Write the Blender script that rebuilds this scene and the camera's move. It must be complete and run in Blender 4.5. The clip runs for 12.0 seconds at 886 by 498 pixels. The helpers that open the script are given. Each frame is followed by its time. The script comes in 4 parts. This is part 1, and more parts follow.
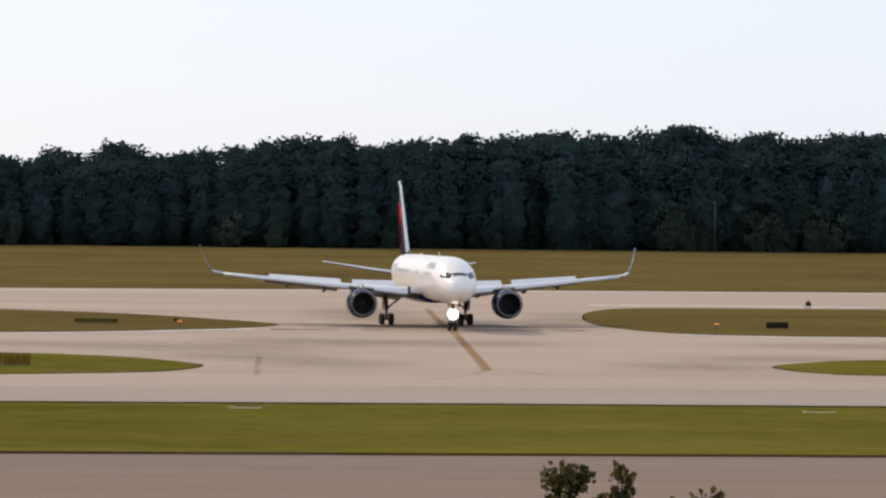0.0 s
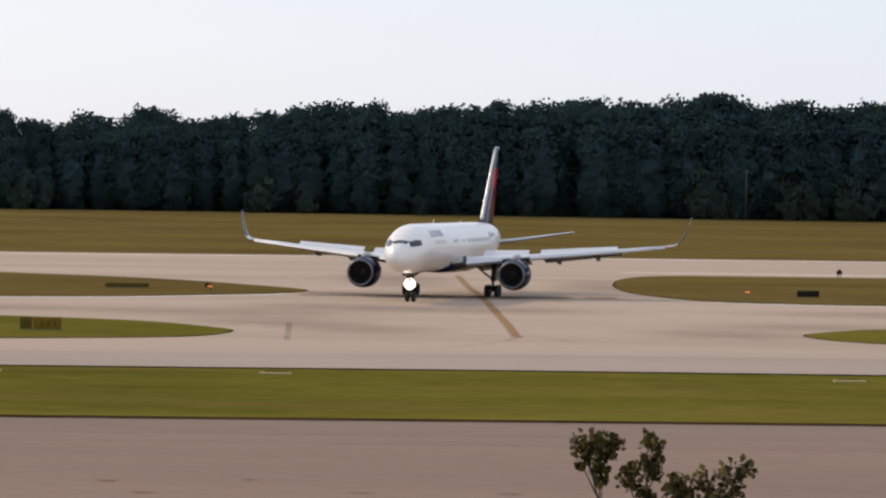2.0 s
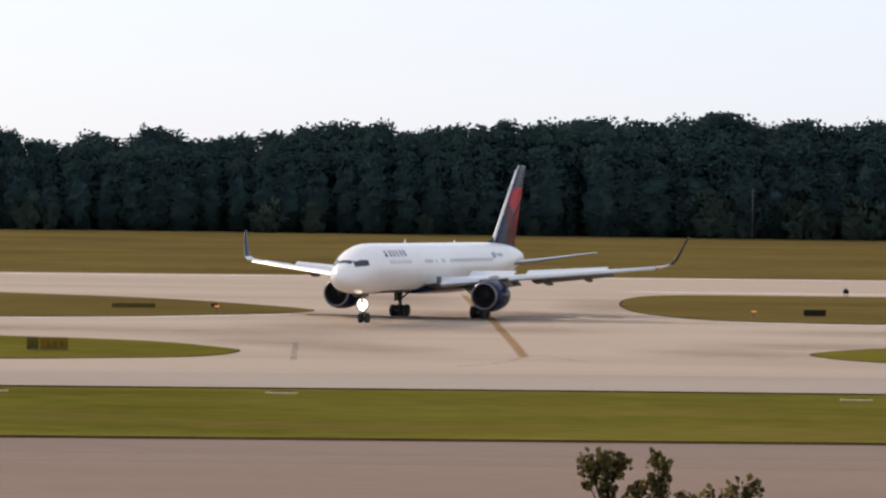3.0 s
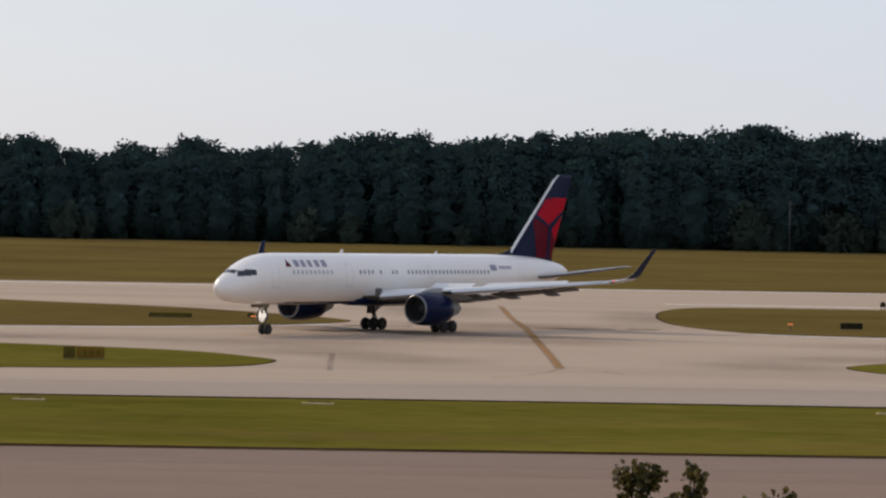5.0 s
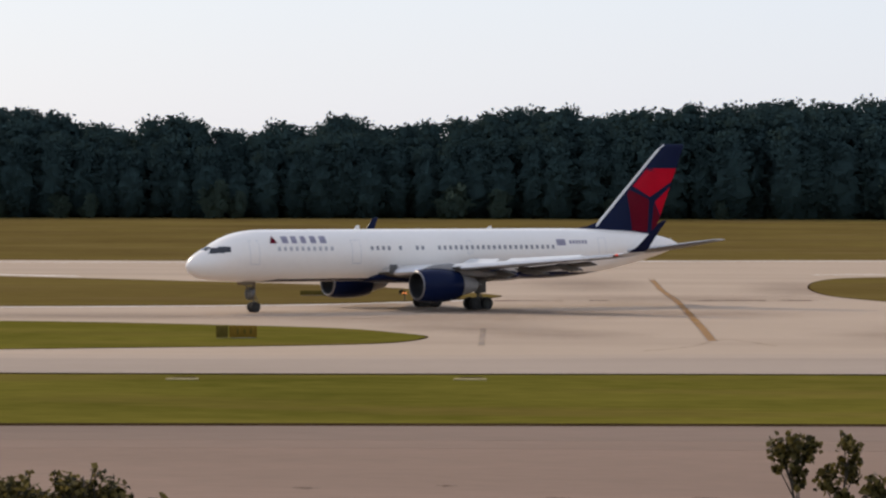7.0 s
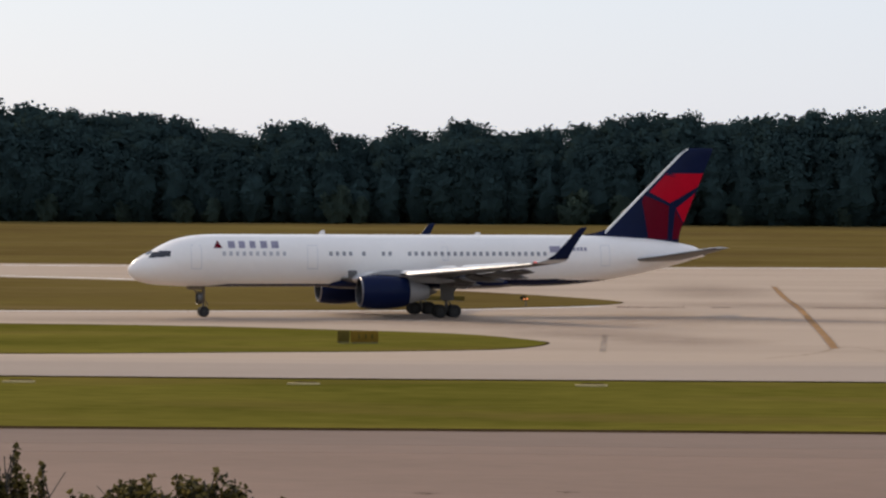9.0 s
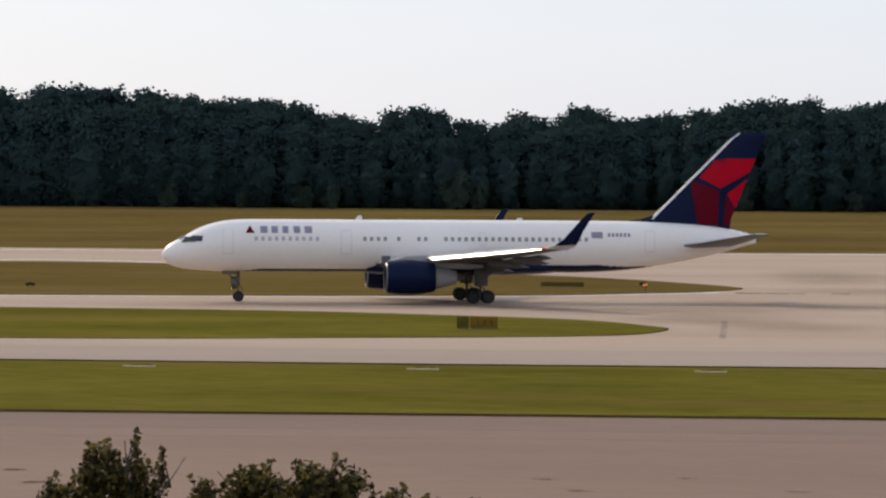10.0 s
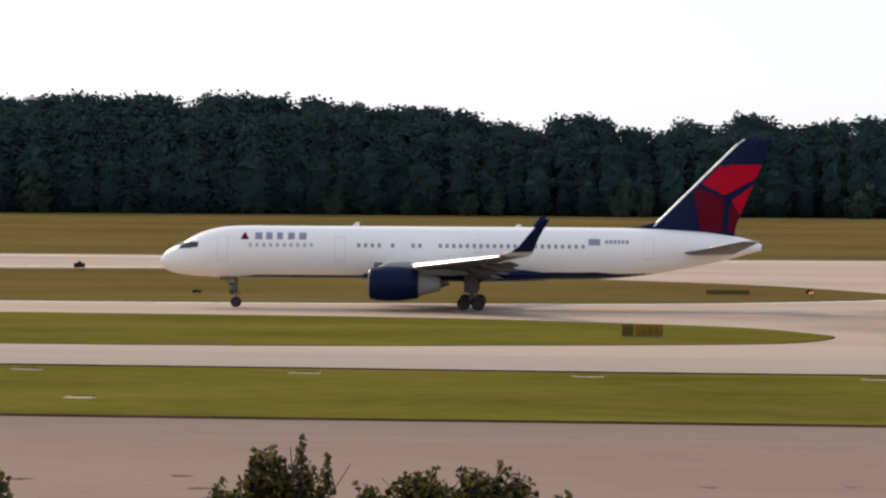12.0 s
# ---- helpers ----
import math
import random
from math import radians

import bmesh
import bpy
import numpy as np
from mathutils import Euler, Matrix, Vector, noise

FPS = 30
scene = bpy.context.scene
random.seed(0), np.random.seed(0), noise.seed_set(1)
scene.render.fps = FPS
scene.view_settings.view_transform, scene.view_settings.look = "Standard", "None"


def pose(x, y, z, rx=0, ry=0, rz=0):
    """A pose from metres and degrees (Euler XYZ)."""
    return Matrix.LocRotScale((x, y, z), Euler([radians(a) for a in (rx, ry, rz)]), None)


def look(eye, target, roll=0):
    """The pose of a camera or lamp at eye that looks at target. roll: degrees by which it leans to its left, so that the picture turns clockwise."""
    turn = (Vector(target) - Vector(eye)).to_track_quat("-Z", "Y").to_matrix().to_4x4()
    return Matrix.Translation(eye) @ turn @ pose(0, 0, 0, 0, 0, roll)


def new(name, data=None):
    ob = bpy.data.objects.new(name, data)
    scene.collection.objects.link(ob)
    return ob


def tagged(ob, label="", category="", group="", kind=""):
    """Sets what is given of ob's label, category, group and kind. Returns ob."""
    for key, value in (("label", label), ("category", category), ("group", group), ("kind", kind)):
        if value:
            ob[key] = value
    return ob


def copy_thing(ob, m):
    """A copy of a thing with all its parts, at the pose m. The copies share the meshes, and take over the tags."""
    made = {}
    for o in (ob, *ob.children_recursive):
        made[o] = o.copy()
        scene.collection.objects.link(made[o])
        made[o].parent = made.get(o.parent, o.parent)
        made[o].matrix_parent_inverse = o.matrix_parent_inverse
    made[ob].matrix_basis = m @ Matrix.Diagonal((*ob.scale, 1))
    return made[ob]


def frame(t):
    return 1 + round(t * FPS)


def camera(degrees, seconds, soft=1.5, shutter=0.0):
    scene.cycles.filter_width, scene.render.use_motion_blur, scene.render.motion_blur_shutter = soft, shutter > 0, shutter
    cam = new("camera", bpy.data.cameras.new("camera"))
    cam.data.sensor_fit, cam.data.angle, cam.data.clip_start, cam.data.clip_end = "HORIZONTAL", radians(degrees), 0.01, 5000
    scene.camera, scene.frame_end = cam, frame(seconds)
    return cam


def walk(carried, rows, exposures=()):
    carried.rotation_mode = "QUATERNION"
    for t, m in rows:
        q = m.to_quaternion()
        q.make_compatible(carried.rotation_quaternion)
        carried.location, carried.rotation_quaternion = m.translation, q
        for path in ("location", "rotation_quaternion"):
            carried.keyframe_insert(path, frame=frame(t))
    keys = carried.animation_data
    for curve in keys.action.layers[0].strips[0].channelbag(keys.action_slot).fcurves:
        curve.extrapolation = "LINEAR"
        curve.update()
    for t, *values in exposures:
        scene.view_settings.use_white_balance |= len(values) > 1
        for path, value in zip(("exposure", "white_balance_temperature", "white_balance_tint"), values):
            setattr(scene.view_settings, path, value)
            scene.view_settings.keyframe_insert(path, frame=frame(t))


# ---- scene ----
EYE_HEIGHT = 8.99


def aim(yaw, pitch, roll):
    """The camera on its viewing deck: turned left by yaw, up by pitch, leaning left by roll."""
    return pose(0, 0, EYE_HEIGHT, 90 + pitch, 0, yaw) @ pose(0, 0, 0, 0, 0, roll)


PATH = [
    (0, 0.602, -0.365, 0.546), (0.5, 0.023, -0.895, 0.778), (1, 0.051, -1.045, 1.085), (1.5, 0.851, -0.880, 0.940),
    (2, 1.115, -0.935, 0.855), (2.5, 1.031, -1.357, 0.822), (3, 1.229, -0.605, 0.753), (3.2, 1.347, -0.682, 0.782),
    (4.8, 2.103, -0.444, 0.989), (5, 1.851, -0.427, 1.053), (5.5, 2.570, -0.805, 0.598), (6, 3.438, -0.908, 0.581),
    (6.5, 3.986, -1.151, 0.295), (7, 4.378, -0.874, 0.110), (7.5, 4.464, -0.493, 0.342), (7.7, 5.136, -0.571, 0.357),
    (9.3, 6.620, -0.778, 0.191), (9.5, 6.900, -0.734, 0.093), (10, 8.442, -1.035, 0.351), (10.5, 9.041, -1.401, 0.523),
    (11, 9.741, -1.365, 0.564), (11.5, 10.413, -1.104, 0.374), (12, 11.228, -0.923, 0.351)]
cam = camera(14.869, 12.0, soft=2.4)
walk(cam, [(t, aim(*a)) for t, *a in PATH], exposures=[(t, s - 0.16, 7200, 10) for t, s in (
    (0, -0.07), (0.5, -0.18), (1, 0.05), (1.5, -0.1), (2, -0.15), (2.5, 0.0), (3, -0.05), (5, -0.42), (5.5, -0.12), (6.5, -0.05), (7, -0.2), (7.5, -0.42),
    (9.5, -0.21), (10, -0.2), (10.5, 0.02), (11.5, -0.03), (12, 0.03))])

# ---- light ----
SUN_DIR = Vector((-0.62, 0.58, 0.52)).normalized()
world = bpy.data.worlds.new("sky")
scene.world = world
world.use_nodes = True
sky = world.node_tree.nodes.new("ShaderNodeTexSky")
sky.sky_type = "NISHITA"
sky.sun_disc = False
sky.sun_elevation = math.asin(SUN_DIR.z)
sky.sun_rotation = math.atan2(SUN_DIR.x, SUN_DIR.y)
sky.air_density, sky.dust_density, sky.ozone_density = 1.2, 1.0, 2.5
back = world.node_tree.nodes["Background"]
back.inputs["Strength"].default_value = 0.12
haze = world.node_tree.nodes.new("ShaderNodeMix")  # summer haze all over the sky
haze.data_type = "RGBA"
haze.inputs["Factor"].default_value = 0.64
haze.inputs["B"].default_value = (8.9, 10.3, 13.6, 1)
world.node_tree.links.new(sky.outputs[0], haze.inputs["A"])
world.node_tree.links.new(haze.outputs["Result"], back.inputs["Color"])
sun_data = bpy.data.lights.new("sun", "SUN")
sun_data.energy, sun_data.angle, sun_data.color = 2.75, radians(1.0), (1.0, 0.86, 0.68)
sun = new("sun", sun_data)
sun.matrix_world = look(SUN_DIR * 100, (0, 0, 0))


# ---- materials ----
def material(name, color, rough=0.6, metal=0.0, spread=0.15, scale=3.0, fine=40.0, bump=0.0, coat=0.0, hue=None, spec=0.5,
             stretch=(1, 1, 1), island=0.0, per_object=0.0, emit=0.0, streak=0.0, patchy=0.0, leafy=0.0, round_crown=0.0, dry=None):
    """A surface with broad and fine variation, real-world size."""
    m = bpy.data.materials.new(name)
    m.use_nodes = True
    n, l = m.node_tree.nodes, m.node_tree.links
    b = n["Principled BSDF"]
    b.inputs["Roughness"].default_value, b.inputs["Metallic"].default_value = rough, metal
    b.inputs["Coat Weight"].default_value = coat
    b.inputs["Specular IOR Level"].default_value = spec
    geo = n.new("ShaderNodeTexCoord")
    mp = n.new("ShaderNodeMapping")
    mp.inputs["Scale"].default_value = stretch
    l.new(geo.outputs["Object"], mp.inputs["Vector"])
    tex = []
    for s, d in ((scale, 4.0), (fine, 6.0)):
        t = n.new("ShaderNodeTexNoise")
        t.inputs["Scale"].default_value, t.inputs["Detail"].default_value = s, d
        l.new(mp.outputs["Vector"], t.inputs["Vector"])
        tex.append(t)
    mix = n.new("ShaderNodeMix")
    mix.inputs["Factor"].default_value = 0.4
    l.new(tex[0].outputs["Fac"], mix.inputs["A"])
    l.new(tex[1].outputs["Fac"], mix.inputs["B"])
    value = mix.outputs["Result"]
    for source, amount in ((island, "Random Per Island"), (per_object, "Random")):
        if source:
            r = n.new("ShaderNodeNewGeometry" if amount == "Random Per Island" else "ShaderNodeObjectInfo")
            a = n.new("ShaderNodeMix")
            a.inputs["Factor"].default_value = source
            l.new(value, a.inputs["A"])
            l.new(r.outputs[amount], a.inputs["B"])
            value = a.outputs["Result"]
    ramp = n.new("ShaderNodeValToRGB")
    lo = [max(0, c * (1 - spread)) for c in color]
    hi = [min(1, c * (1 + spread)) for c in (hue or color)]
    ramp.color_ramp.elements[0].position, ramp.color_ramp.elements[1].position = 0.3, 0.7
    ramp.color_ramp.elements[0].color, ramp.color_ramp.elements[1].color = (*lo, 1), (*hi, 1)
    l.new(value, ramp.inputs["Fac"])
    color_out = ramp.outputs["Color"]
    if streak:  # long worn tracks along the way of travel
        sm = n.new("ShaderNodeMapping")
        sm.inputs["Scale"].default_value = (0.013, 0.055, 1)
        sm.inputs["Rotation"].default_value = (0, 0, radians(-5))
        l.new(geo.outputs["Object"], sm.inputs["Vector"])
        st = n.new("ShaderNodeTexNoise")
        st.inputs["Scale"].default_value, st.inputs["Detail"].default_value = 1.0, 3.0
        l.new(sm.outputs["Vector"], st.inputs["Vector"])
        sr = n.new("ShaderNodeMapRange")
        sr.inputs["From Min"].default_value, sr.inputs["From Max"].default_value = 0.48, 0.72
        sr.inputs["To Min"].default_value, sr.inputs["To Max"].default_value = 0.0, streak
        l.new(st.outputs["Fac"], sr.inputs["Value"])
        dirt = n.new("ShaderNodeMix")
        dirt.data_type = "RGBA"
        dirt.inputs["B"].default_value = (color[0] * 0.42, color[1] * 0.40, color[2] * 0.40, 1)
        l.new(sr.outputs["Result"], dirt.inputs["Factor"])
        l.new(color_out, dirt.inputs["A"])
        color_out = dirt.outputs["Result"]
    if dry:  # sun-bleached patches
        dm = n.new("ShaderNodeMapping")
        dm.inputs["Scale"].default_value = (0.035, 0.11, 1)
        l.new(geo.outputs["Object"], dm.inputs["Vector"])
        dn = n.new("ShaderNodeTexNoise")
        dn.inputs["Scale"].default_value, dn.inputs["Detail"].default_value = 1.0, 6.0
        l.new(dm.outputs["Vector"], dn.inputs["Vector"])
        dr = n.new("ShaderNodeMapRange")
        dr.inputs["From Min"].default_value, dr.inputs["From Max"].default_value = 0.50, 0.72
        dr.inputs["To Min"].default_value, dr.inputs["To Max"].default_value = 0.0, 0.5
        l.new(dn.outputs["Fac"], dr.inputs["Value"])
        bleach = n.new("ShaderNodeMix")
        bleach.data_type = "RGBA"
        bleach.inputs["B"].default_value = (*dry, 1)
        l.new(dr.outputs["Result"], bleach.inputs["Factor"])
        l.new(color_out, bleach.inputs["A"])
        color_out = bleach.outputs["Result"]
    l.new(color_out, b.inputs["Base Color"])
    if bump:
        bp = n.new("ShaderNodeBump")
        bp.inputs["Strength"].default_value, bp.inputs["Distance"].default_value = 0.6, bump
        l.new(tex[1].outputs["Fac"], bp.inputs["Height"])
        l.new(bp.outputs["Normal"], b.inputs["Normal"])
    if patchy:  # worn through in places
        pr = n.new("ShaderNodeMapRange")
        pr.inputs["From Min"].default_value, pr.inputs["From Max"].default_value = 0.35, 0.65
        pr.inputs["To Min"].default_value, pr.inputs["To Max"].default_value = 0.0, patchy
        l.new(tex[1].outputs["Fac"], pr.inputs["Value"])
        l.new(pr.outputs["Result"], b.inputs["Alpha"])
    if leafy:  # light through the leaves
        tr = n.new("ShaderNodeBsdfTranslucent")
        l.new(color_out, tr.inputs["Color"])
        ms = n.new("ShaderNodeMixShader")
        ms.inputs["Fac"].default_value = leafy
        l.new(b.outputs["BSDF"], ms.inputs[1])
        l.new(tr.outputs["BSDF"], ms.inputs[2])
        l.new(ms.outputs["Shader"], n["Material Output"].inputs["Surface"])
    if round_crown:  # leaves lie mostly along the crown's skin, so they turn with it
        flat = n.new("ShaderNodeMapping")
        flat.inputs["Scale"].default_value, flat.inputs["Location"].default_value = (1, 1, 0.26), (0, 0, -2.4)
        l.new(geo.outputs["Object"], flat.inputs["Vector"])
        world_dir = n.new("ShaderNodeVectorTransform")
        world_dir.vector_type, world_dir.convert_from, world_dir.convert_to = "NORMAL", "OBJECT", "WORLD"
        l.new(flat.outputs["Vector"], world_dir.inputs["Vector"])
        own = n.new("ShaderNodeNewGeometry")
        lean = n.new("ShaderNodeMix")
        lean.data_type = "VECTOR"
        lean.inputs["Factor"].default_value = round_crown
        l.new(own.outputs["Normal"], lean.inputs["A"])
        l.new(world_dir.outputs["Vector"], lean.inputs["B"])
        unit = n.new("ShaderNodeVectorMath")
        unit.operation = "NORMALIZE"
        l.new(lean.outputs["Result"], unit.inputs[0])
        l.new(unit.outputs["Vector"], b.inputs["Normal"])
    if emit:
        b.inputs["Emission Color"].default_value = (*color, 1)
        b.inputs["Emission Strength"].default_value = emit
    return m


GRASS = material("grass", (0.098, 0.096, 0.015), 1.0, scale=0.07, fine=0.9, spread=0.34, bump=0.03, stretch=(0.5, 1, 1), hue=(0.138, 0.112, 0.022), spec=0.0, streak=0.2, dry=(0.165, 0.108, 0.034))
DRY = material("meadow", (0.137, 0.087, 0.031), 1.0, scale=0.035, fine=0.5, spread=0.32, bump=0.03, stretch=(0.6, 1, 1), hue=(0.121, 0.089, 0.026), spec=0.0, streak=0.12, dry=(0.175, 0.120, 0.052))
CONCRETE = material("concrete", (0.414, 0.310, 0.230), 0.9, scale=0.05, fine=1.2, spread=0.08, bump=0.004, stretch=(0.5, 1, 1), streak=0.3, spec=0.1)
APRON = material("apron_concrete", (0.246, 0.163, 0.121), 0.9, scale=0.05, fine=1.5, spread=0.13, bump=0.004, stretch=(0.45, 1, 1), spec=0.08, streak=0.2)
SHOULDER = material("asphalt_shoulder", (0.216, 0.151, 0.117), 0.9, scale=0.06, fine=1.2, spread=0.14, bump=0.004, stretch=(0.3, 1, 1), spec=0.05)
BLEND_APRON = material("weathered_apron", (0.231, 0.157, 0.119), 0.9, scale=0.06, fine=1.4, spread=0.13, bump=0.004, stretch=(0.4, 1, 1), spec=0.06, streak=0.15)
GREY_CONCRETE = material("grey_concrete", (0.350, 0.270, 0.214), 0.9, scale=0.06, fine=1.5, spread=0.09, bump=0.004, stretch=(0.4, 1, 1), streak=0.25, spec=0.1)
BLEND_CONCRETE = material("weathered_concrete", (0.382, 0.290, 0.222), 0.9, scale=0.05, fine=1.3, spread=0.09, bump=0.004, stretch=(0.45, 1, 1), streak=0.28, spec=0.1)
RUBBER_STAIN = material("rubber_stain", (0.25, 0.19, 0.15), 0.9, scale=0.15, fine=1.2, spread=0.2, patchy=0.6)


def fading_material(name, color, most):
    """Worn-in rubber dust and one painted shadow: densest in the middle of its patch, thinning unevenly to nothing at
    the rim.
    """
    m = material(name, color, 0.9, scale=0.1, fine=0.35, spread=0.15, spec=0.0)
    n, l = m.node_tree.nodes, m.node_tree.links
    coord = n.new("ShaderNodeTexCoord")
    centre = n.new("ShaderNodeMapping")
    centre.inputs["Location"].default_value, centre.inputs["Scale"].default_value = (-1, -1, 0), (2, 2, 0)
    l.new(coord.outputs["Generated"], centre.inputs["Vector"])
    far = n.new("ShaderNodeVectorMath")
    far.operation = "LENGTH"
    l.new(centre.outputs["Vector"], far.inputs[0])
    fall = n.new("ShaderNodeMapRange")
    fall.interpolation_type = "SMOOTHSTEP"
    fall.inputs["From Min"].default_value, fall.inputs["From Max"].default_value = 1.0, 0.1
    fall.inputs["To Min"].default_value, fall.inputs["To Max"].default_value = 0.0, most
    l.new(far.outputs["Value"], fall.inputs["Value"])
    grain = n.new("ShaderNodeTexNoise")
    grain.inputs["Scale"].default_value, grain.inputs["Detail"].default_value = 0.25, 4.0
    l.new(coord.outputs["Object"], grain.inputs["Vector"])
    wear = n.new("ShaderNodeMapRange")
    wear.inputs["From Min"].default_value, wear.inputs["From Max"].default_value = 0.3, 0.65
    wear.inputs["To Min"].default_value = 0.35
    l.new(grain.outputs["Fac"], wear.inputs["Value"])
    both = n.new("ShaderNodeMath")
    both.operation = "MULTIPLY"
    l.new(fall.outputs["Result"], both.inputs[0])
    l.new(wear.outputs["Result"], both.inputs[1])
    l.new(both.outputs["Value"], n["Principled BSDF"].inputs["Alpha"])
    return m


SMUDGE = fading_material("rubber_shadow_smudge", (0.15, 0.098, 0.080), 0.25)
TAR = material("tar_seam", (0.13, 0.068, 0.060), 0.9, scale=0.12, fine=0.5, spread=0.3, patchy=1.0, spec=0.0)
FAINT_YELLOW = material("worn_yellow", (0.30, 0.20, 0.11), 0.8, scale=0.25, fine=1.0, spread=0.3, patchy=0.45, spec=0.0)
OIL = material("oil_stain", (0.085, 0.052, 0.036), 0.95, scale=1, fine=5, spread=0.3, patchy=1.0, spec=0.0)
FAINT_OIL = material("worn_oil_stain", (0.13, 0.088, 0.062), 0.95, scale=1, fine=5, spread=0.3, patchy=0.65, spec=0.0)
YELLOW_LINE = material("yellow_marking", (0.275, 0.138, 0.044), 0.75, scale=0.25, fine=1.2, spread=0.5, spec=0.1)
WHITE_LINE = material("white_marking", (0.72, 0.68, 0.62), 0.7, scale=0.6, fine=6, spread=0.12)
DARK_EDGE = material("shaded_soil", (0.045, 0.029, 0.014), 1.0, scale=0.2, fine=2, spread=0.5, spec=0.0)
WHITE = material("white_paint", (0.83, 0.775, 0.725), 0.3, scale=0.25, fine=2.5, spread=0.035, coat=0.25)
CORE_GREY = material("core_paint", (0.25, 0.245, 0.245), 0.4, scale=0.6, fine=5, spread=0.15)
# both greys far darker than the real paint: underside shade is in them
UNDER_SHADE_GREY = material("shaded_underside_paint", (0.085, 0.08, 0.076), 0.5, scale=0.4, fine=4, spread=0.15)
FLAP_SHADE_GREY = material("shaded_flap_paint", (0.085, 0.08, 0.076), 0.5, scale=0.4, fine=4, spread=0.15)
GREY = material("grey_paint", (0.52, 0.52, 0.54), 0.35, scale=0.4, fine=4, spread=0.06, coat=0.2)
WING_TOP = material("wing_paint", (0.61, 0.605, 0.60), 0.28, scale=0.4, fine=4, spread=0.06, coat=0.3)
NAVY = material("navy_paint", (0.005, 0.010, 0.037), 0.2, scale=0.3, fine=3, spread=0.12, spec=0.07)
RED = material("red_paint", (0.42, 0.004, 0.018), 0.2, scale=0.4, fine=4, spread=0.12, spec=0.05)
DARK_RED = material("dark_red_paint", (0.11, 0.003, 0.012), 0.2, scale=0.4, fine=4, spread=0.12, spec=0.05)
DARK_METAL = material("dark_metal", (0.12, 0.115, 0.11), 0.45, 0.7, scale=1, fine=12, spread=0.2)
SLAT_METAL = material("slat_metal", (0.62, 0.61, 0.62), 0.34, 0.75, scale=0.6, fine=6, spread=0.12)
TYRE = material("tyre_rubber", (0.018, 0.017, 0.016), 0.85, scale=4, fine=30, spread=0.25)
HUB = material("wheel_hub", (0.022, 0.021, 0.02), 0.7, scale=4, fine=20, spread=0.2)
LIP = material("inlet_metal", (0.19, 0.185, 0.2), 0.38, 0.8, scale=1, fine=12, spread=0.15)
LEG_BROWN = material("gear_leg_paint", (0.155, 0.118, 0.075), 0.75, scale=2, fine=15, spread=0.3)
BLACK = material("black_duct", (0.012, 0.012, 0.013), 0.6, scale=2, fine=20, spread=0.2)
GLASS_DARK = material("cockpit_glass", (0.02, 0.022, 0.028), 0.08, spread=0.1)
WINDOW_GREY = material("window_glass", (0.24, 0.235, 0.25), 0.3, spread=0.3)
WINDOW_PALE = material("shaded_window", (0.43, 0.415, 0.43), 0.35, spread=0.25)
SEAM = material("door_seam", (0.62, 0.60, 0.60), 0.5, spread=0.1)
TITLE = material("title_paint", (0.24, 0.22, 0.29), 0.4, spread=0.2)
FLARE_LAMP = material("landing_lamp", (1.0, 0.93, 0.9), 0.3, emit=5.0)
GUARD_LAMP = material("guard_lamp", (1.0, 0.30, 0.12), 0.4, emit=1.0)
NAV_RED = material("red_lens", (0.85, 0.06, 0.03), 0.15, spread=0.1, emit=0.35)
NAV_GREEN = material("green_lens", (0.03, 0.32, 0.12), 0.15, spread=0.1, emit=0.2)
SIGN_BLACK = material("sign_black", (0.022, 0.018, 0.010), 0.8, spread=0.2, spec=0.1)
SIGN_BROWN = material("sign_brown", (0.105, 0.078, 0.020), 0.9, spread=0.2, spec=0.0)
SIGN_YELLOW = material("sign_yellow", (0.19, 0.112, 0.020), 0.9, spread=0.2, spec=0.0)
PLATE = material("concrete_pad", (0.42, 0.33, 0.17), 0.95, scale=1, fine=8, spread=0.3, spec=0.0)
GALV = material("galvanised_steel", (0.09, 0.082, 0.075), 0.6, 0.3, scale=3, fine=30, spread=0.2)
BARK = material("bark", (0.05, 0.040, 0.032), 0.9, scale=2, fine=20, spread=0.35, bump=0.02)
WOOD_BARK = material("forest_bark", (0.022, 0.024, 0.023), 0.95, scale=2, fine=20, spread=0.3, spec=0.0)
# distance haze over the wood is mixed into this blue-green leaf colour
HAZY_PINE = material("hazy_pine_foliage", (0.040, 0.071, 0.073), 0.9, scale=0.03, fine=0.3, spread=0.10, island=0.04, per_object=0.14, hue=(0.043, 0.074, 0.074), spec=0.0, leafy=0.2, round_crown=0.8)
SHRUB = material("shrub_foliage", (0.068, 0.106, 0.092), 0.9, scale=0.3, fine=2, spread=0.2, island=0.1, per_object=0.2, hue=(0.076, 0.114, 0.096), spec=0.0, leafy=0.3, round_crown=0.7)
LEAF = material("broad_leaf", (0.040, 0.037, 0.010), 0.55, scale=1.5, fine=9, spread=0.45, island=0.55, hue=(0.112, 0.086, 0.027), spec=0.2, leafy=0.45)


# ---- mesh helpers ----
def part(name, bm, mat, parent=None, label="", smooth=True, m=None):
    """Links a bmesh as one mesh object, under a thing or a part."""
    me = bpy.data.meshes.new(name)
    if smooth:
        for f in bm.faces:
            f.smooth = len(f.verts) < 5
    bm.to_mesh(me)
    bm.free()
    for q in (mat if isinstance(mat, (list, tuple)) else [mat]):
        me.materials.append(q)
    ob = new(name, me)
    if parent:
        ob.parent = parent
    if m is not None:
        ob.matrix_basis = m
    if label:
        ob["label"] = label
    return ob


def empty(name, m=None):
    ob = new(name)
    ob.empty_display_size = 0.3
    if m is not None:
        ob.matrix_basis = m
    return ob


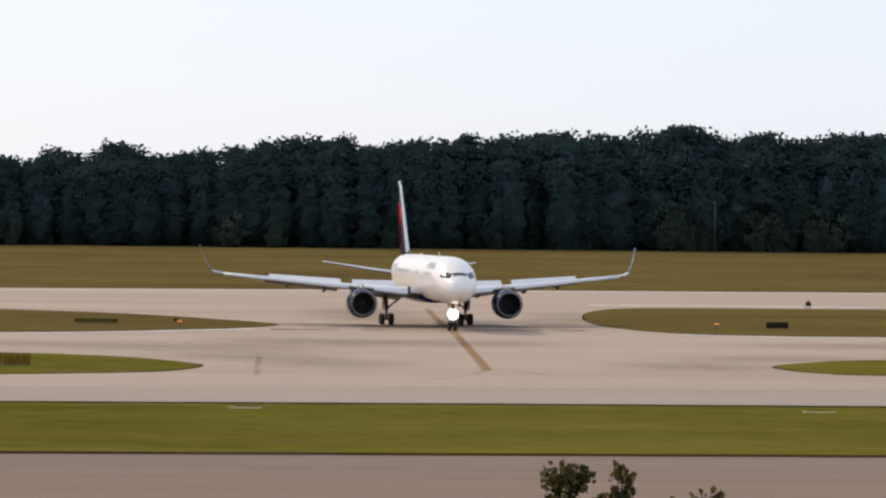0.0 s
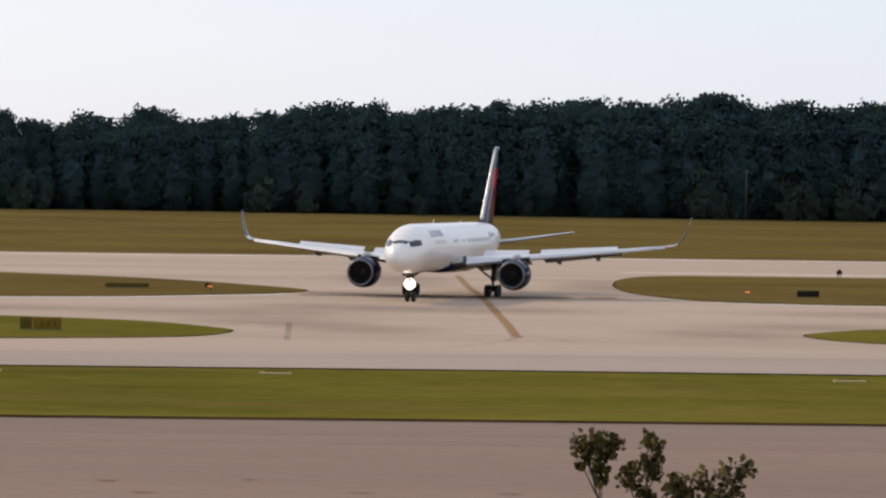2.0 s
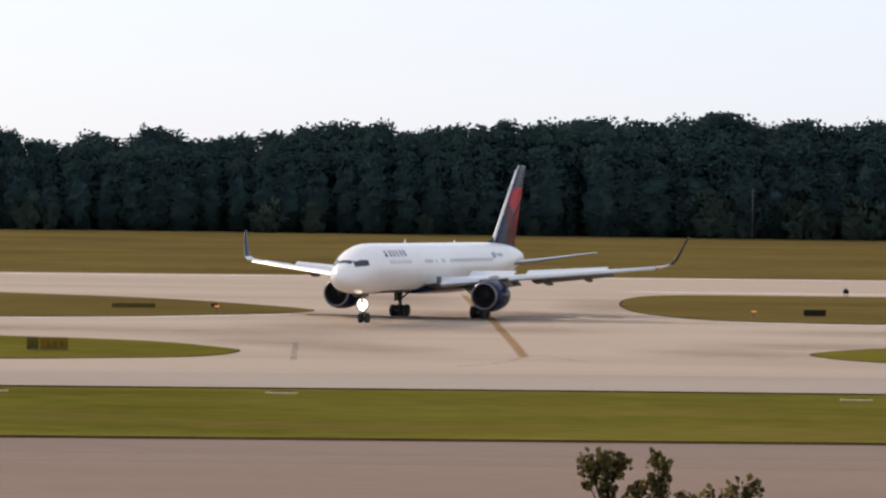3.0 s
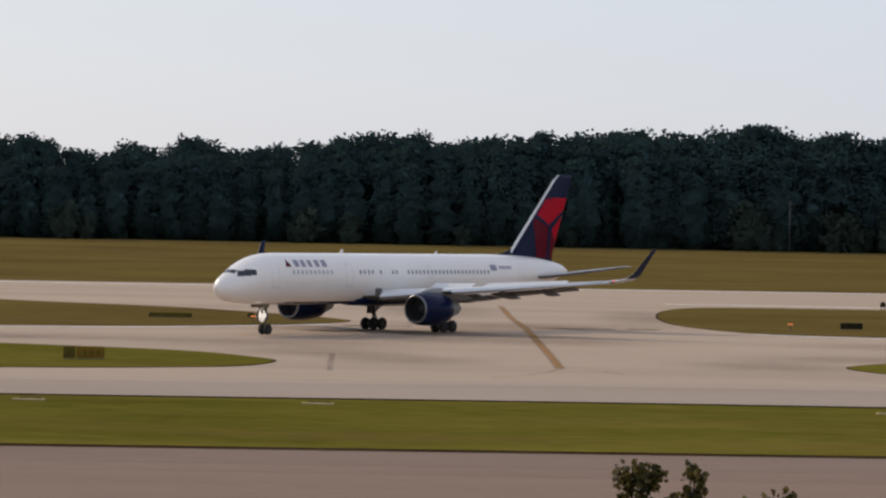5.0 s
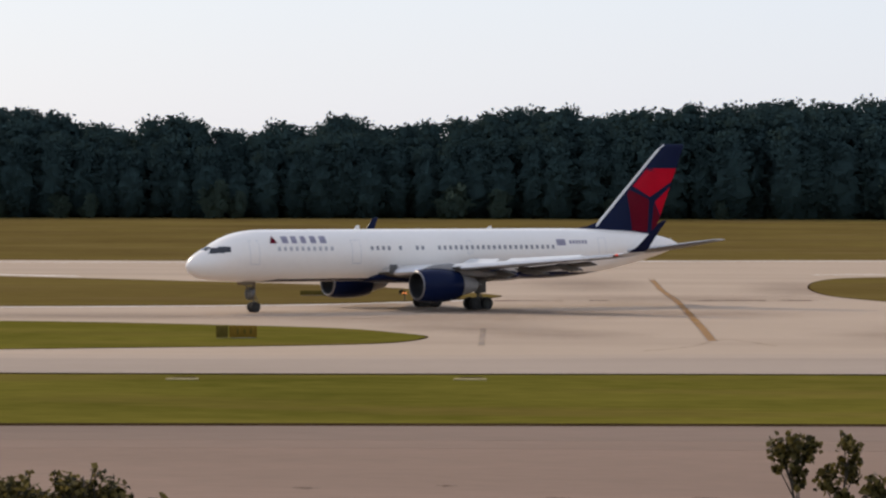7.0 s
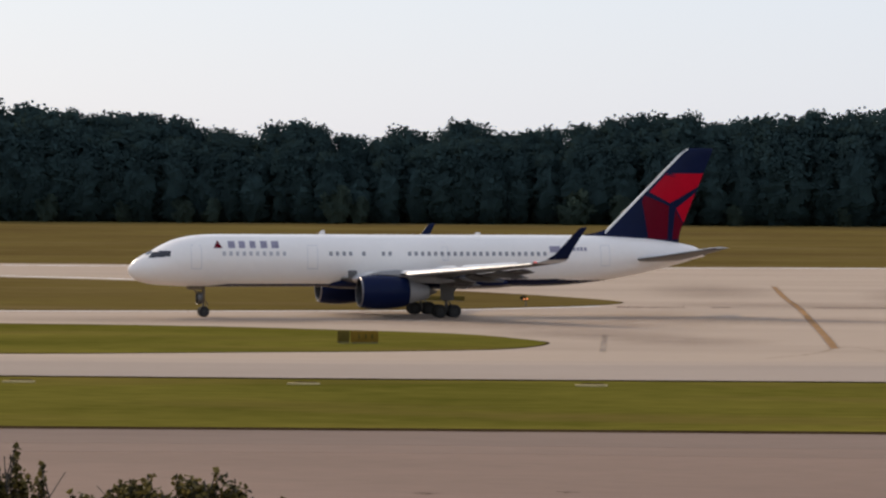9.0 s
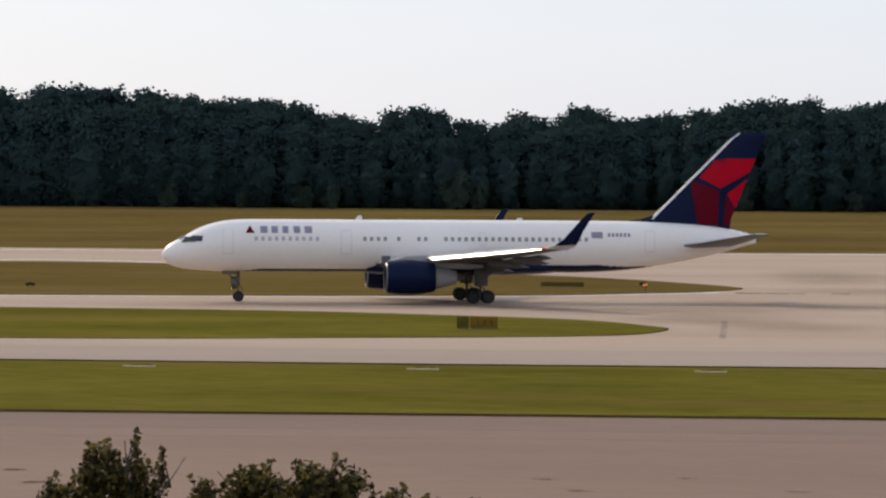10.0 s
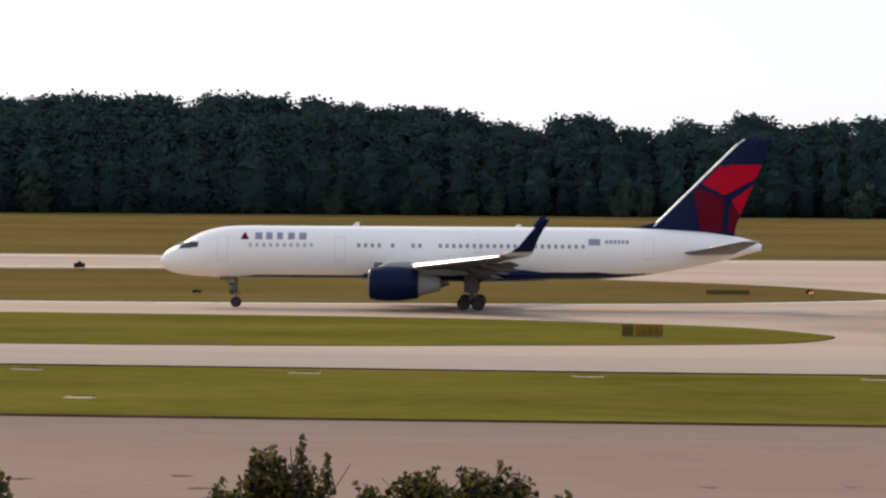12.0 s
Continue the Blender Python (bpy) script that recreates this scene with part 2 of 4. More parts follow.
def box(bm, x0, x1, y0, y1, z0, z1, bevel=0.0, m=None):
    made = bmesh.ops.create_cube(bm, size=1.0)["verts"]
    bmesh.ops.scale(bm, vec=(x1 - x0, y1 - y0, z1 - z0), verts=made)
    bmesh.ops.translate(bm, vec=((x0 + x1) / 2, (y0 + y1) / 2, (z0 + z1) / 2), verts=made)
    if bevel:
        edges = list({e for v in made for e in v.link_edges})
        out = bmesh.ops.bevel(bm, geom=edges, offset=bevel, segments=2, affect="EDGES", profile=0.5)
        made = list({v for f in out["faces"] for v in f.verts} | {v for v in made if v.is_valid})
    if m is not None:
        bmesh.ops.transform(bm, matrix=m, verts=[v for v in made if v.is_valid])


def tube(bm, a, b, r0, r1=None, n=12, caps=True):
    """A tapered rod from a to b."""
    a, b = Vector(a), Vector(b)
    r1 = r0 if r1 is None else r1
    q = (b - a).to_track_quat("Z", "Y").to_matrix()
    rings = []
    for p, r in ((a, r0), (b, r1)):
        rings.append([bm.verts.new(p + q @ Vector((r * math.cos(k * math.tau / n), r * math.sin(k * math.tau / n), 0))) for k in range(n)])
    for k in range(n):
        bm.faces.new((rings[0][k], rings[0][(k + 1) % n], rings[1][(k + 1) % n], rings[1][k]))
    if caps:
        bm.faces.new(rings[0][::-1])
        bm.faces.new(rings[1])


def lathe(bm, profile, n=40, axis="x"):
    """Turns (along, radius) pairs round an axis."""
    rings = []
    for s, r in profile:
        ring = []
        for k in range(n):
            c, d = r * math.cos(k * math.tau / n), r * math.sin(k * math.tau / n)
            ring.append(bm.verts.new((s, c, d) if axis == "x" else (c, s, d) if axis == "y" else (c, d, s)))
        rings.append(ring)
    for a, b in zip(rings, rings[1:]):
        for k in range(n):
            bm.faces.new((a[k], a[(k + 1) % n], b[(k + 1) % n], b[k]))
    bmesh.ops.recalc_face_normals(bm, faces=bm.faces)
    return rings


def loft(bm, rings, closed=True, caps=True):
    vs = [[bm.verts.new(p) for p in ring] for ring in rings]
    n = len(vs[0])
    for a, b in zip(vs, vs[1:]):
        for k in range(n if closed else n - 1):
            bm.faces.new((a[k], a[(k + 1) % n], b[(k + 1) % n], b[k]))
    if caps:
        bm.faces.new(vs[0][::-1])
        bm.faces.new(vs[-1])
    bmesh.ops.recalc_face_normals(bm, faces=bm.faces)
    return vs


# ---- ground ----
TREE_LINE = 745.0


def ground_height(x, y):
    """Level airfield, rising gently to the wood behind the far runway."""
    return 4.3 * min(1.0, max(0.0, (y - 505.0) / (TREE_LINE - 505.0))) ** 1.1


def build_ground():
    bm = bmesh.new()
    xs = [-6000, -2500, -1000] + list(range(-420, 301, 20)) + [1000, 2500, 6000]
    ys = [-3000, -800, -200] + list(range(0, 500, 20)) + list(range(500, 861, 15)) + [1200, 2500, 7000]
    grid = [[bm.verts.new((x, y, ground_height(x, y))) for x in xs] for y in ys]
    for j in range(len(ys) - 1):
        for i in range(len(xs) - 1):
            f = bm.faces.new((grid[j][i], grid[j][i + 1], grid[j + 1][i + 1], grid[j + 1][i]))
            f.material_index = 1 if ys[j] >= 420 else 0
    tagged(part("ground", bm, [GRASS, DRY]), "mown olive-green airfield grass, level, rising to a wood", "grass", kind="structure")


def sheet(name, outline, z, mat, label, category, kind="structure", parent=None, thick=0.04):
    """A flat slab with a real edge."""
    bm = bmesh.new()
    top = [bm.verts.new((x, y, z)) for x, y in outline]
    low = [bm.verts.new((x, y, z - thick)) for x, y in outline]
    bm.faces.new(top)
    for k in range(len(top)):
        bm.faces.new((top[k], low[k], low[(k + 1) % len(top)], top[(k + 1) % len(top)]))
    bmesh.ops.triangulate(bm, faces=[f for f in bm.faces if len(f.verts) > 4])
    bmesh.ops.recalc_face_normals(bm, faces=bm.faces)
    ob = part(name, bm, mat, parent, smooth=False)
    return tagged(ob, label, category, kind=kind)


def round_path(points, n=6):
    """A smooth closed-ended curve through points."""
    out = []
    for k in range(len(points) - 1):
        p0, p1, p2, p3 = (Vector(points[min(max(k + d, 0), len(points) - 1)]) for d in (-1, 0, 1, 2))
        for s in range(n):
            u = s / n
            out.append(tuple(0.5 * (2 * p1 + (p2 - p0) * u + (2 * p0 - 5 * p1 + 4 * p2 - p3) * u * u + (3 * p1 - p0 - 3 * p2 + p3) * u ** 3)))
    out.append(tuple(points[-1]))
    return out


def far_edge(x):
    return 488.0 + 0.10 * x


def build_airfield():
    # all the paved surfaces as slabs on the grass
    near = round_path([(-300, 108), (-150, 121), (-43.7, 129.3), (-18.5, 131.6), (16.2, 134.5), (120, 143), (260, 155)])
    sheet("apron", near + [(260, 60), (-300, 60)], 0.03, APRON, "wide worn pinkish-beige concrete apron", "pavement")
    south = round_path([(-300, 153), (-150, 162.5), (-57, 168.8), (-24, 170.5), (-1.7, 172.6), (21, 174), (120, 180), (260, 189)])
    north = round_path([(-300, far_edge(-300)), (-139, 472), (-65, 472), (-5, 486), (60, 497), (260, 520)])
    sheet("taxiway", south + north[::-1], 0.03, CONCRETE, "pale pinkish concrete taxiways and runway", "pavement")
    sheet("shoulder", near + [(p[0], p[1] - 8.0 - 0.4 * math.sin(p[0] * 0.05)) for p in near[::-1]], 0.038, SHOULDER, "darker grey asphalt shoulder of the apron", "pavement")
    sheet("shoulder", [(p[0], p[1] - 7.9 - 0.4 * math.sin(p[0] * 0.05)) for p in near] + [(p[0], p[1] - 12.5 - 0.9 * math.sin(p[0] * 0.09)) for p in near[::-1]], 0.034, BLEND_APRON,
          "grey asphalt wearing into pinkish concrete", "pavement")
    sheet("taxiway_edge", south + [(p[0], p[1] + 16.9 + 1.2 * math.sin(p[0] * 0.04)) for p in south[::-1]], 0.038, GREY_CONCRETE, "greyer concrete taxiway strip", "pavement")
    sheet("taxiway_edge", [(p[0], p[1] + 16.9 + 1.2 * math.sin(p[0] * 0.04)) for p in south] + [(p[0], p[1] + 22.0 + 1.6 * math.sin(p[0] * 0.06)) for p in south[::-1]], 0.034, BLEND_CONCRETE,
          "greyer concrete fading into pink concrete", "pavement")
    # grass islands between the taxiways
    isl = {
        "b": [(-330, 236), (-120, 239), (-81, 241), (-50, 240.5), (-33, 234.5), (-24.7, 229.6), (-20.2, 222.9), (-17.7, 216.6),
              (-18.9, 208.3), (-23, 204), (-33, 199.5), (-57, 192.3), (-120, 188), (-330, 172)],
        "a": [(-330, 352), (-140, 378), (-101, 387), (-70, 369), (-49.8, 352.9), (-36.8, 341.6), (-26, 325), (-18.6, 309),
              (-20, 298), (-24, 292), (-39.2, 279), (-79.5, 268.9), (-140, 264), (-330, 246)],
        "c": [(300, 415), (120, 398), (46.7, 389), (24, 386.5), (16.1, 381), (12.6, 368), (11.0, 350), (10.6, 330), (12, 310), (17.2, 293),
              (24, 288.8), (34.6, 288), (90, 291), (300, 305)],
        "d": [(300, 262), (90, 244), (50, 240), (28.4, 235.8), (22.8, 230.5), (19.6, 223.5), (20.2, 217), (22, 213.2), (26, 211.2), (50, 209), (90, 210), (300, 222)]}
    for k, o in isl.items():
        sheet("grass_island", round_path(o), 0.07, GRASS if k in "bd" else DRY, "mown olive-brown grass island between concrete taxiways", "grass", thick=0.06)
        o2 = round_path(o)
        bm = bmesh.new()  # dark soil lip along its edge, darkened for the step's shade
        c = Vector((sum(p[0] for p in o2) / len(o2), sum(p[1] for p in o2) / len(o2)))
        for p, q in zip(o2, o2[1:]):
            p, q = Vector(p), Vector(q)
            d = (q - p).normalized()
            nn = Vector((-d.y, d.x))
            bm.faces.new([bm.verts.new((*v, 0.044)) for v in (p - nn * 0.22, q - nn * 0.22, q + nn * 0.22, p + nn * 0.22)])
        tagged(part("shaded_soil_edge", bm, DARK_EDGE, smooth=False), "dark soil lip along the grass edge, shade of the step in its colour", "soil", kind="structure")
    # strips along the long edges: soil plus the drop's shadow, painted dark
    for line, wid in ((near, 1.5), (south, -0.25)):
        bm = bmesh.new()
        for p, q in zip(line, line[1:]):
            bm.faces.new([bm.verts.new((v[0], v[1] + d, 0.05)) for v, d in ((p, min(0.0, wid)), (q, min(0.0, wid)), (q, max(0.1, wid)), (p, max(0.1, wid)))])
        tagged(part("shaded_soil_edge", bm, DARK_EDGE, smooth=False), "dark soil lip along the grass edge, shade of the step in its colour", "soil", kind="structure")


def stripe(name, points, wid, z, mat, label):
    bm = bmesh.new()
    pts = [Vector(p) for p in round_path(points)]
    rows = []
    for k, p in enumerate(pts):
        d = (pts[min(k + 1, len(pts) - 1)] - pts[max(k - 1, 0)]).normalized()
        nn = Vector((-d.y, d.x)) * wid / 2
        rows.append((bm.verts.new((*(p - nn), z)), bm.verts.new((*(p + nn), z))))
    for a, b in zip(rows, rows[1:]):
        bm.faces.new((a[0], b[0], b[1], a[1]))
    bmesh.ops.recalc_face_normals(bm, faces=bm.faces)
    return tagged(part(name, bm, mat, smooth=False), label, "marking", kind="structure")


build_ground()
build_airfield()
stripe("line_border", [(-5.6, 373), (-3.9, 328), (-2.3, 296), (-0.9, 258), (0.1, 230), (0.6, 212.5)], 0.75, 0.036, RUBBER_STAIN, "dark worn border of the yellow line")
stripe("taxi_line", [(-5.5, 370), (-3.9, 328), (-2.3, 296), (-0.9, 258), (0.1, 230), (0.6, 213)], 0.5, 0.04, YELLOW_LINE, "faded yellow taxiway centre line")
stripe("edge_line", [(-300, 441), (-154.7, 458), (-64.6, 460), (-5, 478), (59.6, 490), (200, 508)], 2.2, 0.04, WHITE_LINE, "thin white runway edge line")
stripe("edge_line", [(14, 397.5), (16.9, 398.5), (49.6, 402), (200, 417)], 1.6, 0.04, WHITE_LINE, "thin white runway edge line")
stripe("edge_line", [(-300, 360), (-131.4, 391), (-103, 396), (-70, 377)], 1.6, 0.04, WHITE_LINE, "thin white runway edge line")
for o in ([(-140, 261.5), (-79.5, 266.4), (-39.2, 276.5), (-24, 289.5), (-19.5, 296)], [(17.4, 290.5), (24, 286.8), (34.6, 286), (90, 289), (200, 296)]):
    stripe("edge_line", o, 0.9, 0.04, WHITE_LINE, "pale worn taxiway edge line")
stripe("skid_mark", [(-13.3, 204), (-14.0, 216), (-14.9, 231)], 0.4, 0.041, RUBBER_STAIN, "faint dark rubber mark on concrete")
for o in ([(-18, 293.4), (-12.1, 294.2)], [(-9.8, 294.6), (-8.2, 294.8)], [(-1.5, 296.0), (5.5, 297.0)], [(6.6, 297.2), (9.5, 297.6)]):
    stripe("tar_seam", o, 2.2, 0.041, TAR, "thin broken dark tar seam across the concrete")
for o in ([(0.6, 212.6), (1.6, 215.0), (2.9, 211.5), (4.4, 206)], [(0.6, 212.6), (-0.3, 206.5), (-1.6, 202), (-3.4, 198.5)]):
    stripe("branch_line", o, 0.3, 0.040, FAINT_YELLOW, "thin worn yellow line branching off")
for x, y, w in ((-29.0, 103.4, 0.5), (-27.2, 99.2, 0.55), (-12.2, 103.5, 0.5), (-10.7, 99.7, 0.5), (-7.9, 104.7, 0.35), (-4.3, 100.8, 0.5), (0.1, 101.2, 0.5), (-33.5, 101, 0.5)):
    stripe("oil_stain", [(x - w * 0.6, y + 0.1), (x, y + 0.2), (x + w * 0.6, y)], 0.6, 0.039, OIL if x < -20 else FAINT_OIL, "small dark oil stain on the apron")


def soft_smudge(x, y, rx, ry, turn):
    """Worn-in rubber on concrete, in one place a painted shadow, fading outwards."""
    bm = bmesh.new()
    bm.faces.new([bm.verts.new((rx * math.cos(j * math.tau / 40), ry * math.sin(j * math.tau / 40), 0.0)) for j in range(40)])
    ob = part("rubber_shadow_smudge", bm, SMUDGE, m=pose(x, y, soft_smudge.level, 0, 0, turn), smooth=False)
    soft_smudge.level += 0.0012
    tagged(ob, "broad faint dark smudge on concrete, rubber and one painted shadow", "stain", kind="structure")


soft_smudge.level = 0.043
# the patch at (-3, 302) paints the airliner's shadow; the others are rubber
for smudge in ((14.5, 222, 9, 12, 4), (22, 236, 13, 9, 4), (-9.5, 222, 8, 11, 6), (-16, 232, 9, 12, 0), (-3, 302, 19, 15, 3), (-20, 249, 16, 12, 12), (-2, 262, 14, 14, 30),
               (32, 264, 20, 12, 3), (9, 335, 7, 38, 0), (-14, 264, 11, 14, 20), (-45, 251, 22, 8, 3), (-12, 350, 9, 40, 4)):
    soft_smudge(*smudge)
for o in ([(-16, 420), (20, 424), (120, 434)], [(-60, 415), (-20, 420)]):
    stripe("expansion_joint", o, 0.22, 0.0395, RUBBER_STAIN, "dark thin joint between concrete slabs")

# ---- the airliner: built nose to the left, x back from the nose, port side at negative y ----
MAIN_X = 24.2
NOSE_PROFILE = [  # back from the nose, half width, bottom, top
    (-0.3, 0.04, 3.60, 3.68), (-0.18, 0.36, 3.27, 3.98), (0.16, 0.72, 2.94, 4.36), (0.72, 1.05, 2.70, 4.72), (1.45, 1.33, 2.55, 5.09),
    (2.17, 1.52, 2.47, 5.50), (2.9, 1.66, 2.43, 5.85), (3.82, 1.78, 2.38, 6.14), (5.05, 1.86, 2.34, 6.35), (6.75, 1.88, 2.32, 6.42),
    (10.0, 1.88, 2.32, 6.42), (20.0, 1.88, 2.32, 6.42), (30.0, 1.88, 2.32, 6.42), (33.0, 1.87, 2.33, 6.42), (36.0, 1.78, 2.50, 6.40),
    (39.0, 1.55, 2.90, 6.34), (42.0, 1.16, 3.46, 6.17), (44.5, 0.75, 4.05, 5.84), (46.2, 0.40, 4.54, 5.48), (46.9, 0.20, 4.70, 5.16)]


def hull(x):
    """Half width, bottom and top of the fuselage at x, smoothly between the stations."""
    st = NOSE_PROFILE
    k = max(i for i in range(len(st) - 1) if st[i][0] <= max(x, -0.3)) if x > -0.3 else 0
    k = min(k, len(st) - 2)
    a, b = st[k], st[k + 1]
    u = min(1.0, (x - a[0]) / (b[0] - a[0]))
    p, q = st[max(k - 1, 0)], st[min(k + 2, len(st) - 1)]
    out = []
    for i in (1, 2, 3):
        h = b[0] - a[0]
        m0 = (b[i] - p[i]) / (b[0] - p[0]) * h if k > 0 else (b[i] - a[i]) * 1.6
        m1 = (q[i] - a[i]) / (q[0] - a[0]) * h
        if abs(b[i] - a[i]) < 1e-6:
            m0 = m1 = 0
        out.append((2 * u ** 3 - 3 * u * u + 1) * a[i] + (u ** 3 - 2 * u * u + u) * m0 + (-2 * u ** 3 + 3 * u * u) * b[i] + (u ** 3 - u * u) * m1)
    return out


def skin(x, z, side, off=0.012):
    """A point on the fuselage skin at height z; side -1 is port."""
    w, lo, hi = hull(x)
    c, r = (lo + hi) / 2, (hi - lo) / 2
    s = max(-0.999, min(0.999, (z - c) / r))
    return Vector((x - MAIN_X, side * (w * math.sqrt(1 - s * s) + off), z))


def skin_patch(bm, x0, x1, z0, z1, side, off=0.012, nx=2, nz=3, slant=0.0, corner=0.0):
    """A panel that follows the skin."""
    rows = []
    for j in range(nz + 1):
        row = []
        for i in range(nx + 1):
            u, v = i / nx, j / nz
            row.append(bm.verts.new(skin(x0 + (x1 - x0) * u + slant * v, z0 + (z1 - z0) * v, side, off)))
        rows.append(row)
    for a, b in zip(rows, rows[1:]):
        for i in range(nx):
            bm.faces.new((a[i], a[i + 1], b[i + 1], b[i]) if side < 0 else (b[i], b[i + 1], a[i + 1], a[i]))


def build_fuselage(plane):
    bm = bmesh.new()
    xs = sorted({round(-0.3 + 0.12 * (k / 3) ** 2, 4) for k in range(4)} | {round(-0.18 + 0.22 * k, 3) for k in range(34)} | {float(x) for x in range(8, 31)}
                | {30 + 0.6 * k for k in range(1, 28)} | {46.9})
    n = 112
    rings = []
    for x in xs:
        w, lo, hi = hull(x)
        c, r = (lo + hi) / 2, (hi - lo) / 2
        rings.append([(x - MAIN_X, w * math.sin(k * math.tau / n), c - r * math.cos(k * math.tau / n)) for k in range(n)])
    vs = loft(bm, rings)
    bm.faces.ensure_lookup_table()
    for f in bm.faces:
        p = f.calc_center_median()
        x = p.x + MAIN_X
        w, lo, hi = hull(x)
        # navy belly paint, its edge raised so the colour covers belly shade too
        edge = lo + (0.27 + 0.33 * min(1.0, max(0.0, (x - 25) / 4))) * min(1.0, max(0.0, (x - 5.0) / 2.5)) * min(1.0, max(0.0, (39 - x) / 5))
        if 5.5 < x < 38.5 and p.z < edge:
            f.material_index = 1
    body = part("fuselage", bm, [WHITE, NAVY], plane, "glossy white tube with a navy belly, widened to hold its shade")
    # wing-to-body fairing
    bm = bmesh.new()
    rings = []
    for k in range(15):
        u = k / 14
        x = 15.6 + 14.8 * u
        s = math.sin(math.pi * u) ** 0.45 if 0 < u < 1 else 0.03
        rings.append([(x - MAIN_X, (1.0 + 1.28 * s) * math.sin(a) * 0.99, 2.58 - (0.42 * s + 0.3) * math.cos(a) + 0.22 * s) for a in [j * math.tau / 28 for j in range(28)]])
    loft(bm, rings)
    part("belly_fairing", bm, NAVY, plane, "navy wing-to-body fairing")
    # cockpit glazing, three panes a side, with a dark surround
    for side in (-1, 1):
        for k, (x0, x1, z0, z1, sl) in enumerate(((1.12, 1.62, 4.60, 5.04, 0.40), (1.68, 2.24, 4.64, 5.14, 0.30), (2.30, 2.72, 4.70, 5.13, 0.10))):
            bm = bmesh.new()
            skin_patch(bm, x0, x1, z0, z1, side, 0.018, 3, 4, sl)
            part("cockpit_window", bm, GLASS_DARK, body)
    bm = bmesh.new()
    rows = []
    for j in range(5):
        x = 1.0 + 0.46 * j / 4
        z = 4.74 + 0.42 * j / 4
        row = []
        for y in (-0.55, -0.3, 0, 0.3, 0.55):
            w, lo, hi = hull(x + 0.12 * abs(y))
            c, r = (lo + hi) / 2, (hi - lo) / 2
            row.append(bm.verts.new((x + 0.12 * abs(y) - MAIN_X, y, c + r * math.sqrt(max(0.02, 1 - (y / w) ** 2)) + 0.03)))
        rows.append(row)
    for a, b in zip(rows, rows[1:]):
        for i in range(4):
            bm.faces.new((a[i], b[i], b[i + 1], a[i + 1]))
    part("windscreen", bm, GLASS_DARK, body, "dark centre windscreen")
    # cabin windows, one by one; gaps at the doors
    for side in (-1, 1):
        shared = {}
        x = 6.9
        while x < 34.4:
            glass = WINDOW_PALE if x < 12.5 else WINDOW_GREY
            if not ((11.9 < x < 14.9) or (17.1 < x < 18.0) or (18.5 < x < 19.1) or (20.6 < x < 21.3) or (33.2 < x < 34.4)):
                if x > 31 or glass.name not in shared:
                    bm = bmesh.new()
                    skin_patch(bm, x - 0.13, x + 0.13, 4.78, 5.10, side, 0.010, 2, 2)
                    ob = part("cabin_window", bm, glass, body)
                    shared.setdefault(glass.name, (ob.data, x))
                else:
                    me, base = shared[glass.name]
                    ob = new("cabin_window", me)
                    ob.parent = body
                    ob.location.x = x - base
            x += 0.53
        # doors: a thin recessed outline with a sill
        for x0, x1, z0, z1 in ((4.3, 5.15, 3.72, 5.6), (13.5, 14.35, 3.72, 5.6), (24.4, 24.9, 4.4, 5.5), (37.6, 38.4, 3.95, 5.65)):
            bm = bmesh.new()
            for a, b, c, d in ((x0, x0 + 0.05, z0, z1), (x1 - 0.05, x1, z0, z1), (x0, x1, z0, z0 + 0.07), (x0, x1, z1 - 0.05, z1)):
                skin_patch(bm, a, b, c, d, side, 0.008, 1, 6)
            part("cabin_door", bm, SEAM, body, "white door outlined by a grey seam")
        # airline title and marks: plain shapes
        bm = bmesh.new()
        for k in range(5):
            half = 0.33 * (1 - k / 5)
            skin_patch(bm, 6.45 - half, 6.45 + half, 5.36 + 0.11 * k, 5.47 + 0.11 * k, side, 0.016, 2, 1)
        part("emblem", bm, DARK_RED, body, "small dark red triangular emblem")
        for k, wide in enumerate((0.56, 0.50, 0.46, 0.52, 0.58)):
            bm = bmesh.new()
            skin_patch(bm, 7.25 + 0.86 * k, 7.25 + 0.86 * k + wide, 5.36, 5.90, side, 0.014, 2, 4)
            part("title_bar", bm, TITLE, body, "dark blue painted bar")
        bm = bmesh.new()
        skin_patch(bm, 33.3, 34.2, 5.05, 5.55, side, 0.014, 4, 3)
        part("flag_mark", bm, TITLE, body, "small dark painted flag patch")
        bm = bmesh.new()
        for k in range(6):
            skin_patch(bm, 34.6 + 0.32 * k, 34.82 + 0.32 * k, 5.18, 5.46, side, 0.014, 1, 2)
        part("registration_bars", bm, TITLE, body, "dark painted bars")
    # blade aerials and beacon on the roof, vents below
    for x, h in ((14.8, 0.32), (27.5, 0.2)):
        bm = bmesh.new()
        rings = [[(x + dx * s + (1 - s) * 0.5 - MAIN_X, dy * s, 6.42 + z) for dx, dy in ((0, 0), (0.25, 0.035), (0.55, 0), (0.25, -0.035))] for z, s in ((0, 1.0), (h, 0.5))]
        loft(bm, rings)
        part("blade_aerial", bm, WHITE, body, smooth=False)
    bm = bmesh.new()
    lathe(bm, [(46.85 - MAIN_X, 0.23), (47.0 - MAIN_X, 0.17), (47.02 - MAIN_X, 0.12), (46.9 - MAIN_X, 0.10)], 20)
    bmesh.ops.translate(bm, vec=(0, 0, 4.93), verts=bm.verts)
    part("apu_exhaust", bm, DARK_METAL, body, "dark metal exhaust pipe")
    return body


